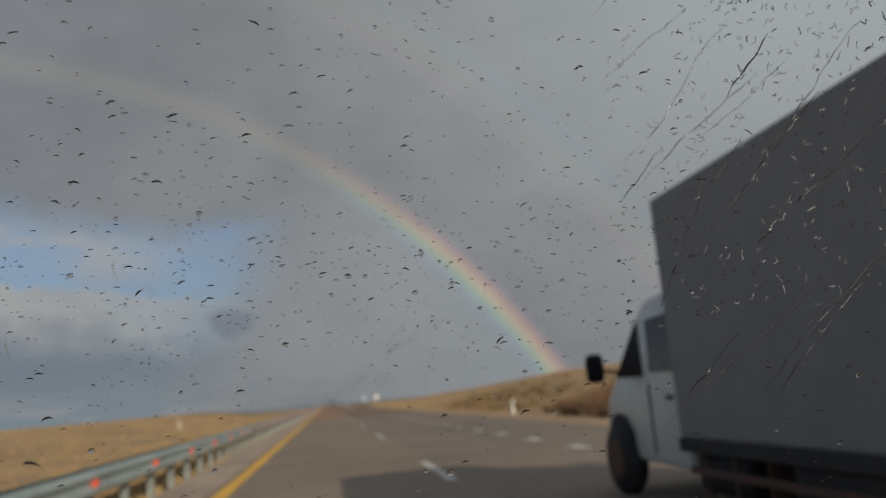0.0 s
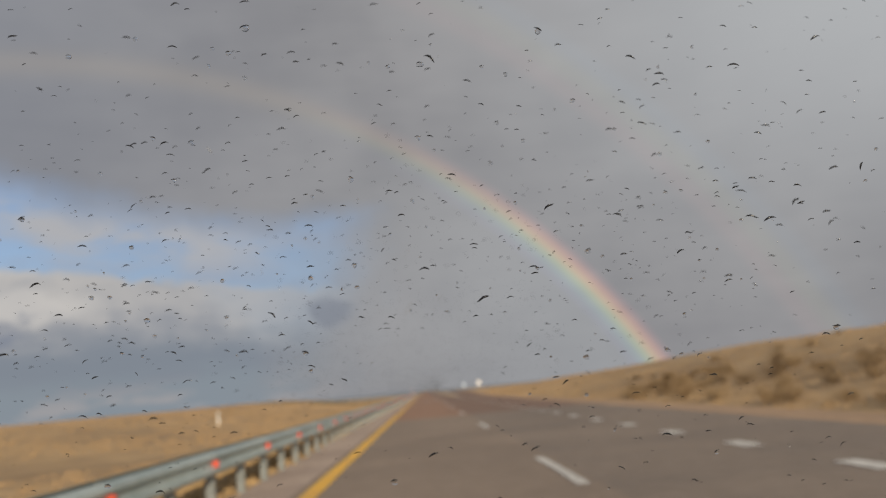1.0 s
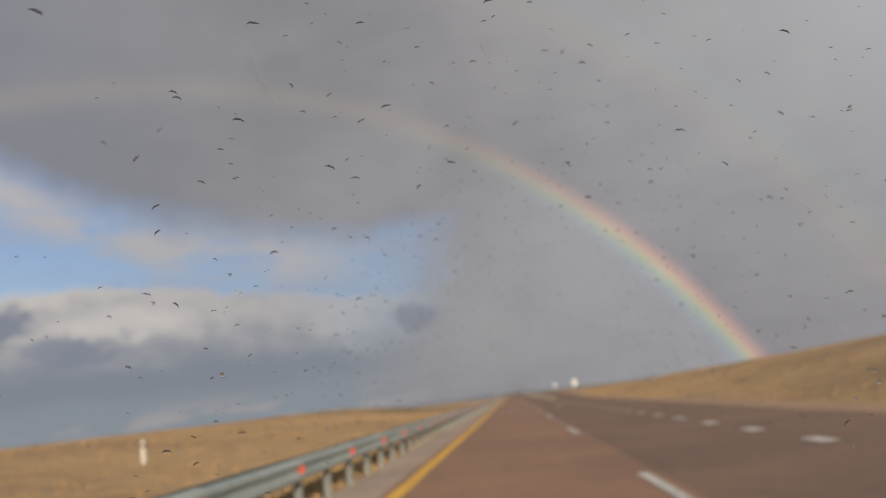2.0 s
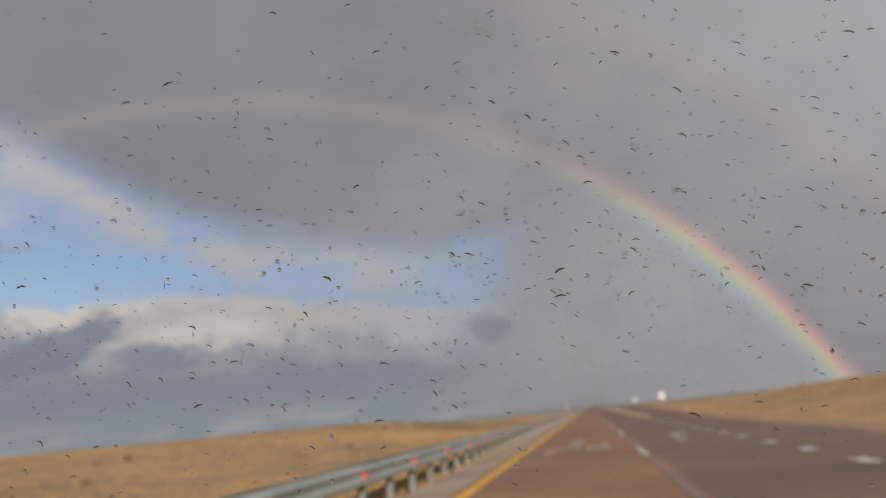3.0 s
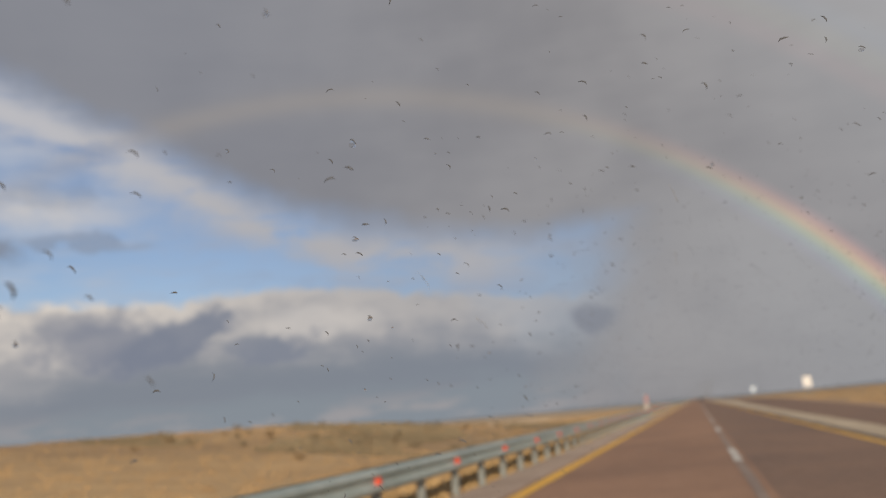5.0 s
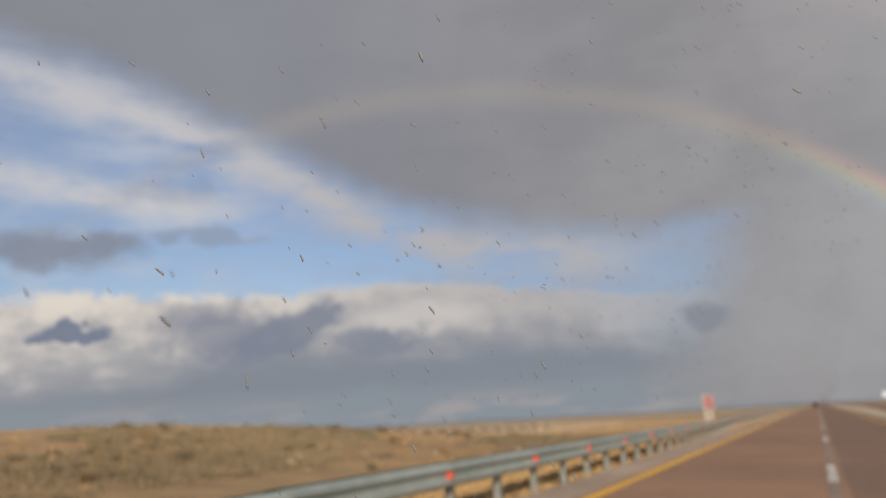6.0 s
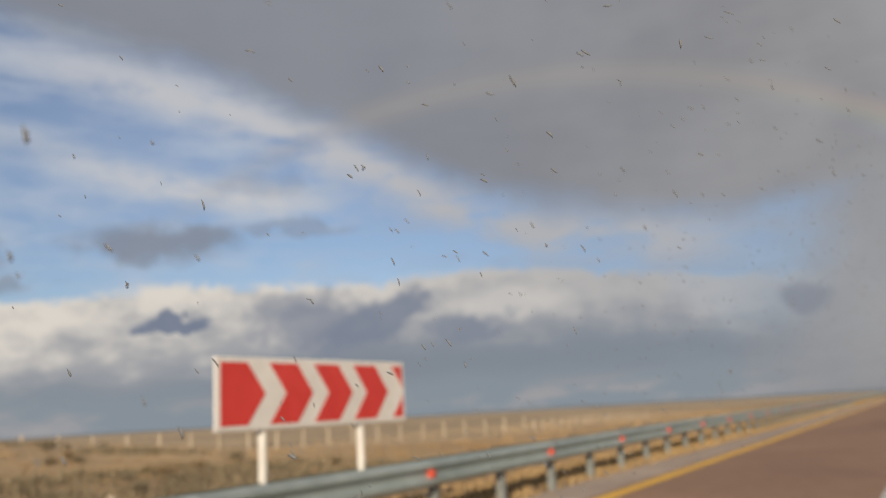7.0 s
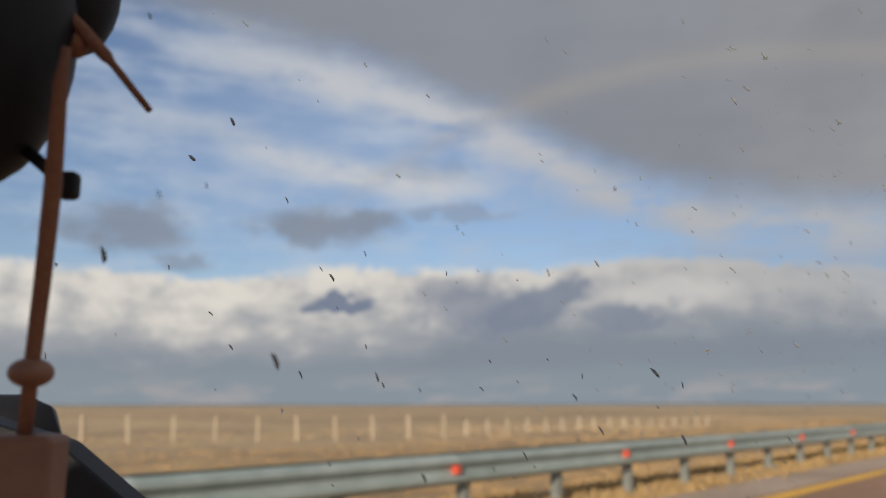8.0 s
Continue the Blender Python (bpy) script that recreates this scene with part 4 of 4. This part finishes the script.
def hang_drops(track, radius, sweep, per_metre, sizes, seed, label, rim, domes, lean, arch, bunches=None, drawn=1.0, fat=1.0, bends=3):
    """Windscreen drops strung in the air along the camera's path: bent beads coloured dark like refraction, and clear
    domes under some of them.
    """
    rng = np.random.default_rng(seed)
    ys, xs = (np.array(v) for v in zip(*track))
    ends = np.array(per_metre)
    y = rng.uniform(ys[0], ys[-1], int((ys[-1] - ys[0]) * ends[:, 1].max()))
    y = y[rng.random(len(y)) < np.interp(y, ends[:, 0], ends[:, 1]) / ends[:, 1].max()]
    n = len(y)
    phi = np.radians(rng.uniform(sweep[0], sweep[1], n))
    r = rng.uniform(radius[0], radius[1], n)
    dx, dz = r * np.cos(phi), r * np.sin(phi)
    s = np.clip(rng.lognormal(math.log(sizes[0]), sizes[1], n), 0.0006, sizes[2])
    if bunches:
        # bunches spaced to hang just ahead of the camera's stops, fine drops low down
        start, apart, many, fine = bunches
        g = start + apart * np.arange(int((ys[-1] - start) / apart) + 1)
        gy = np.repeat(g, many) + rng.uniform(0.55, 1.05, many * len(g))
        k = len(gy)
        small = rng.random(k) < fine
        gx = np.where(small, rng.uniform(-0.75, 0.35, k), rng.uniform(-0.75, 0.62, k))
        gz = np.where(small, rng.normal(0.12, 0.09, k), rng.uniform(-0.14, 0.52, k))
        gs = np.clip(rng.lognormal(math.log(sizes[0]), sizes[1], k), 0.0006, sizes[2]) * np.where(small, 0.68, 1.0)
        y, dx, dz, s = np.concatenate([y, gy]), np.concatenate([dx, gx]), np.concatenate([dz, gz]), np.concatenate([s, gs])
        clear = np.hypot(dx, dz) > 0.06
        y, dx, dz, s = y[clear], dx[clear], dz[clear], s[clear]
    n = len(y)
    at = np.stack([np.interp(y, ys, xs) + dx, y, EYE + dz], 1)
    # bent bead: two tips with two or three three-sided rings between them
    h1, h3 = (rng.uniform(arch[0], arch[1], n) * 0.8 for _ in range(2))
    h2 = np.maximum(h1, h3) + 0.18 * (arch[1] - arch[0])
    th = rng.uniform(0.10, 0.19, n) * fat
    x2 = rng.uniform(-0.2, 0.2, n)
    o = np.zeros(n)
    px, py, pz = [o - 1], [o], [o]
    knots = ((x2 - 0.55, h1, th * 0.8), (x2, h2, th), (x2 + 0.55, h3, th * 0.8)) if bends == 3 else ((x2 - 0.42, h2, th * 0.9), (x2 + 0.42, h2 - 0.1 * h1, th * 0.9))
    for x, h, w in knots:
        px += [x, x, x]
        py += [o, o, w * 1.6]
        pz += [h + w, h - w * 0.8, h]
    px, py, pz = (np.stack(p, 1) for p in (px + [o + 1], py + [o], pz + [rng.uniform(-0.25, 0.25, n)]))
    px = px * drawn
    turn = np.radians(rng.normal(lean[0], lean[1], n))[:, None]
    c, q = np.cos(turn), np.sin(turn)
    v = np.stack([px * c - pz * q, py, px * q + pz * c], 2) * (s * rng.uniform(0.8, 1.5, n))[:, None, None] + at[:, None, :]
    e = 3 * bends + 1
    tri = [(0, 2, 1), (0, 3, 2), (0, 1, 3), (e, e - 3, e - 2), (e, e - 2, e - 1), (e, e - 1, e - 3)]
    for k in range(1, e - 3, 3):
        for b0, b1 in ((0, 1), (1, 2), (2, 0)):
            tri += [(k + b0, k + b1, k + 3 + b1), (k + b0, k + 3 + b1, k + 3 + b0)]
    f = (np.array(tri)[None] + (e + 1) * np.arange(n)[:, None, None]).reshape(-1, 3)
    # clear domes, flat behind, with an uneven outline
    some = (rng.random(n) < domes) & (s < 0.003)
    k, m = 7, int(some.sum())
    ring = 2 * math.pi * np.arange(k) / k
    circle = np.stack([np.cos(ring), 0 * ring, np.sin(ring)], 1)
    base = np.concatenate([circle, circle, circle * 0.72 + (0, 0.285, 0), [(0, 0.5, 0)]])
    pairs = [(i, (i + 1) % k) for i in range(k)]
    dtri = [(0, i, j) for i, j in pairs[1:-1]] + [(3 * k, 2 * k + j, 2 * k + i) for i, j in pairs]
    dtri += [(k + j, k + i, 2 * k + i) for i, j in pairs] + [(k + j, 2 * k + i, 2 * k + j) for i, j in pairs]
    dtri = np.array(dtri)
    ds = s[some, None, None] * np.stack([rng.uniform(0.8, 1.3, m), rng.uniform(0.9, 1.2, m), rng.uniform(0.6, 1.1, m)], 1)[:, None, :]
    uneven = np.concatenate([np.tile(rng.uniform(0.78, 1.15, (m, k)), (1, 3)), np.ones((m, 1))], 1)[:, :, None]
    dv = base[None] * ds * np.where(np.arange(3) == 1, 1.0, uneven) + (at[some] + np.stack([0 * s[some], 0 * s[some] + 0.001, -0.4 * s[some]], 1))[:, None, :]
    df = (dtri[None] + len(base) * np.arange(m)[:, None, None]).reshape(-1, 3) + (e + 1) * n
    slots = np.concatenate([np.zeros(len(f)), np.ones(len(df))])
    return joined("rain", np.concatenate([v.reshape(-1, 3), dv.reshape(-1, 3)]), np.concatenate([f, df]), slots, (rim, WATER), label)


def rivulets(track, side, up, per_metre, lengths, way, seed, label, materials):
    """Thin wriggling rivulets as on a windscreen, hung in the air near the camera's path, with beads along them."""
    rng = np.random.default_rng(seed)
    ys, xs = (np.array(v) for v in zip(*track))
    verts, tris, slots = [], [], []
    for _ in range(int((ys[-1] - ys[0]) * per_metre)):
        y, long = rng.uniform(ys[0], ys[-1]), rng.uniform(*lengths)
        p = np.array([np.interp(y, ys, xs) + rng.uniform(*side), y, EYE + rng.uniform(*up)])
        a = math.radians(rng.normal(*way))
        d, e = np.array([math.cos(a), 0, math.sin(a)]), np.array([-math.sin(a), 0, math.cos(a)])
        fat, slot, bend = rng.uniform(0.00035, 0.00075), rng.integers(0, len(materials)), rng.normal(0, 0.03)
        steps = max(6, int(long / 0.012))
        swerve, k0 = 0.0, len(verts)
        for i in range(steps):
            u = i / (steps - 1)
            swerve += rng.normal(0, 0.0017)
            mid = p + d * long * (u - 0.5) + e * (swerve + bend * long * u * u)
            w = fat * rng.uniform(0.45, 1.5) * min(1.0, 4 * u + 0.15, 5 - 5 * u + 0.1)
            verts += [mid + e * w, mid - e * w, mid + np.array([0, w * 1.5, 0])]
        for i in range(steps - 1):
            k = k0 + 3 * i
            for b0, b1 in ((0, 1), (1, 2), (2, 0)):
                tris += [(k + b0, k + b1, k + 3 + b1), (k + b0, k + 3 + b1, k + 3 + b0)]
                slots += [slot, slot]
    return joined("screen_rivulet", np.array(verts), np.array(tris), np.array(slots), materials, label)


# the camera's own path, so drops surround the eye all along
TRACK = [(0.1, 1.9), (17, 1.82), (34, 1.86), (51, 1.93), (103, 2.46), (120, 2.68), (137, 2.88), (154, 3.02), (160, 3.05), (198, 3.52), (205, 3.68), (223, 3.98), (234, 4.2), (242, 4.38), (258, 4.46), (278, 4.5)]
ROUND, BOW = (-18, 198), (0.08, 0.42)


def stretch(y0, y1):
    ys, xs = zip(*TRACK)
    return [(y0, float(np.interp(y0, ys, xs)))] + [p for p in TRACK if y0 < p[0] < y1] + [(y1, float(np.interp(y1, ys, xs)))]


hang_drops(stretch(0.1, 57), (0.30, 0.46), ROUND, [(0, 160), (57, 160)], (0.0021, 0.45, 0.0043), 11, "dense dark-rimmed windscreen drops hung in the air along the camera path", DARK_REFRACT, 0.1, (0, 16), BOW, (0.0, 3.44, 2400, 0.65), fat=1.2)
hang_drops(stretch(57, 102.8), (0.30, 0.46), ROUND, [(57, 600), (102.8, 540)], (0.0023, 0.42, 0.0046), 12, "steady grey-rimmed windscreen drops hung in the air along the camera path", GREY_REFRACT, 0.07, (-5, 20), BOW, fat=1.2, bends=2)
hang_drops(stretch(102.8, 129), (0.30, 0.46), ROUND, [(102.8, 220), (129, 220)], (0.0024, 0.42, 0.0048), 14, "scattered grey-rimmed windscreen drops hung in the air along the camera path", GREY_REFRACT, 0.12, (-15, 25), BOW, (102.8, 3.38, 1500, 0.5), fat=1.15)
hang_drops(stretch(129, 162), (0.30, 0.46), ROUND, [(129, 240), (162, 240)], (0.0021, 0.42, 0.0042), 16, "fine pale-grey windscreen drops hung in the air along the camera path", SOFT_REFRACT, 0.12, (-30, 28), BOW, (133.22, 3.38, 1200, 0.45), fat=1.2)
hang_drops(stretch(162, 198), (0.30, 0.46), ROUND, [(162, 560), (198, 420)], (0.0021, 0.40, 0.0040), 15, "thinning grey-rimmed windscreen drops hung in the air along the camera path", SOFT_REFRACT, 0.06, (-35, 25), (0.05, 0.5), fat=1.3, bends=2)
hang_drops(stretch(198, 278), (0.30, 0.70), (75, 198), [(198, 300), (278, 320)], (0.0020, 0.36, 0.0031), 13, "last slanting grey windscreen drops hung in the air along the camera path", DULL_REFRACT, 0.05, (-54, 14), (-0.12, 0.2), drawn=1.5, fat=2.3, bends=2)
thread_tones = (DARK_REFRACT, DARK_REFRACT, PALE_GLINT)
# these two sit just ahead of the camera's first place, to fit that view
rivulets([(0.5, 1.9), (1.1, 1.9)], (0.36, 0.72), (0.0, 0.5), 46, (0.08, 0.32), (42, 5), 21, "slanting windscreen rivulets hung in the air beside the truck", (DARK_REFRACT, DARK_REFRACT, DARK_REFRACT, GREY_REFRACT))
rivulets([(0.5, 1.9), (1.1, 1.9)], (0.40, 0.74), (0.06, 0.5), 1100, (0.004, 0.012), (45, 26), 24, "crinkled windscreen beads hung in the air beside the truck", (DARK_REFRACT, PALE_GLINT, GREY_REFRACT))
rivulets([(3.9, 1.9), (18, 1.82), (30, 1.85)], (0.36, 0.62), (-0.08, 0.4), 4.5, (0.08, 0.30), (37, 6), 23, "slanting windscreen rivulets hung in the air over the highway", thread_tones)
rivulets([(0.5, 1.9)] + [p for p in TRACK if 10 < p[0] < 200], (-0.45, 0.2), (0.08, 0.42), 2.2, (0.012, 0.045), (-72, 14), 22, "short wavering windscreen rivulets hung in the air over the highway", (PALE_GLINT, DULL_REFRACT))
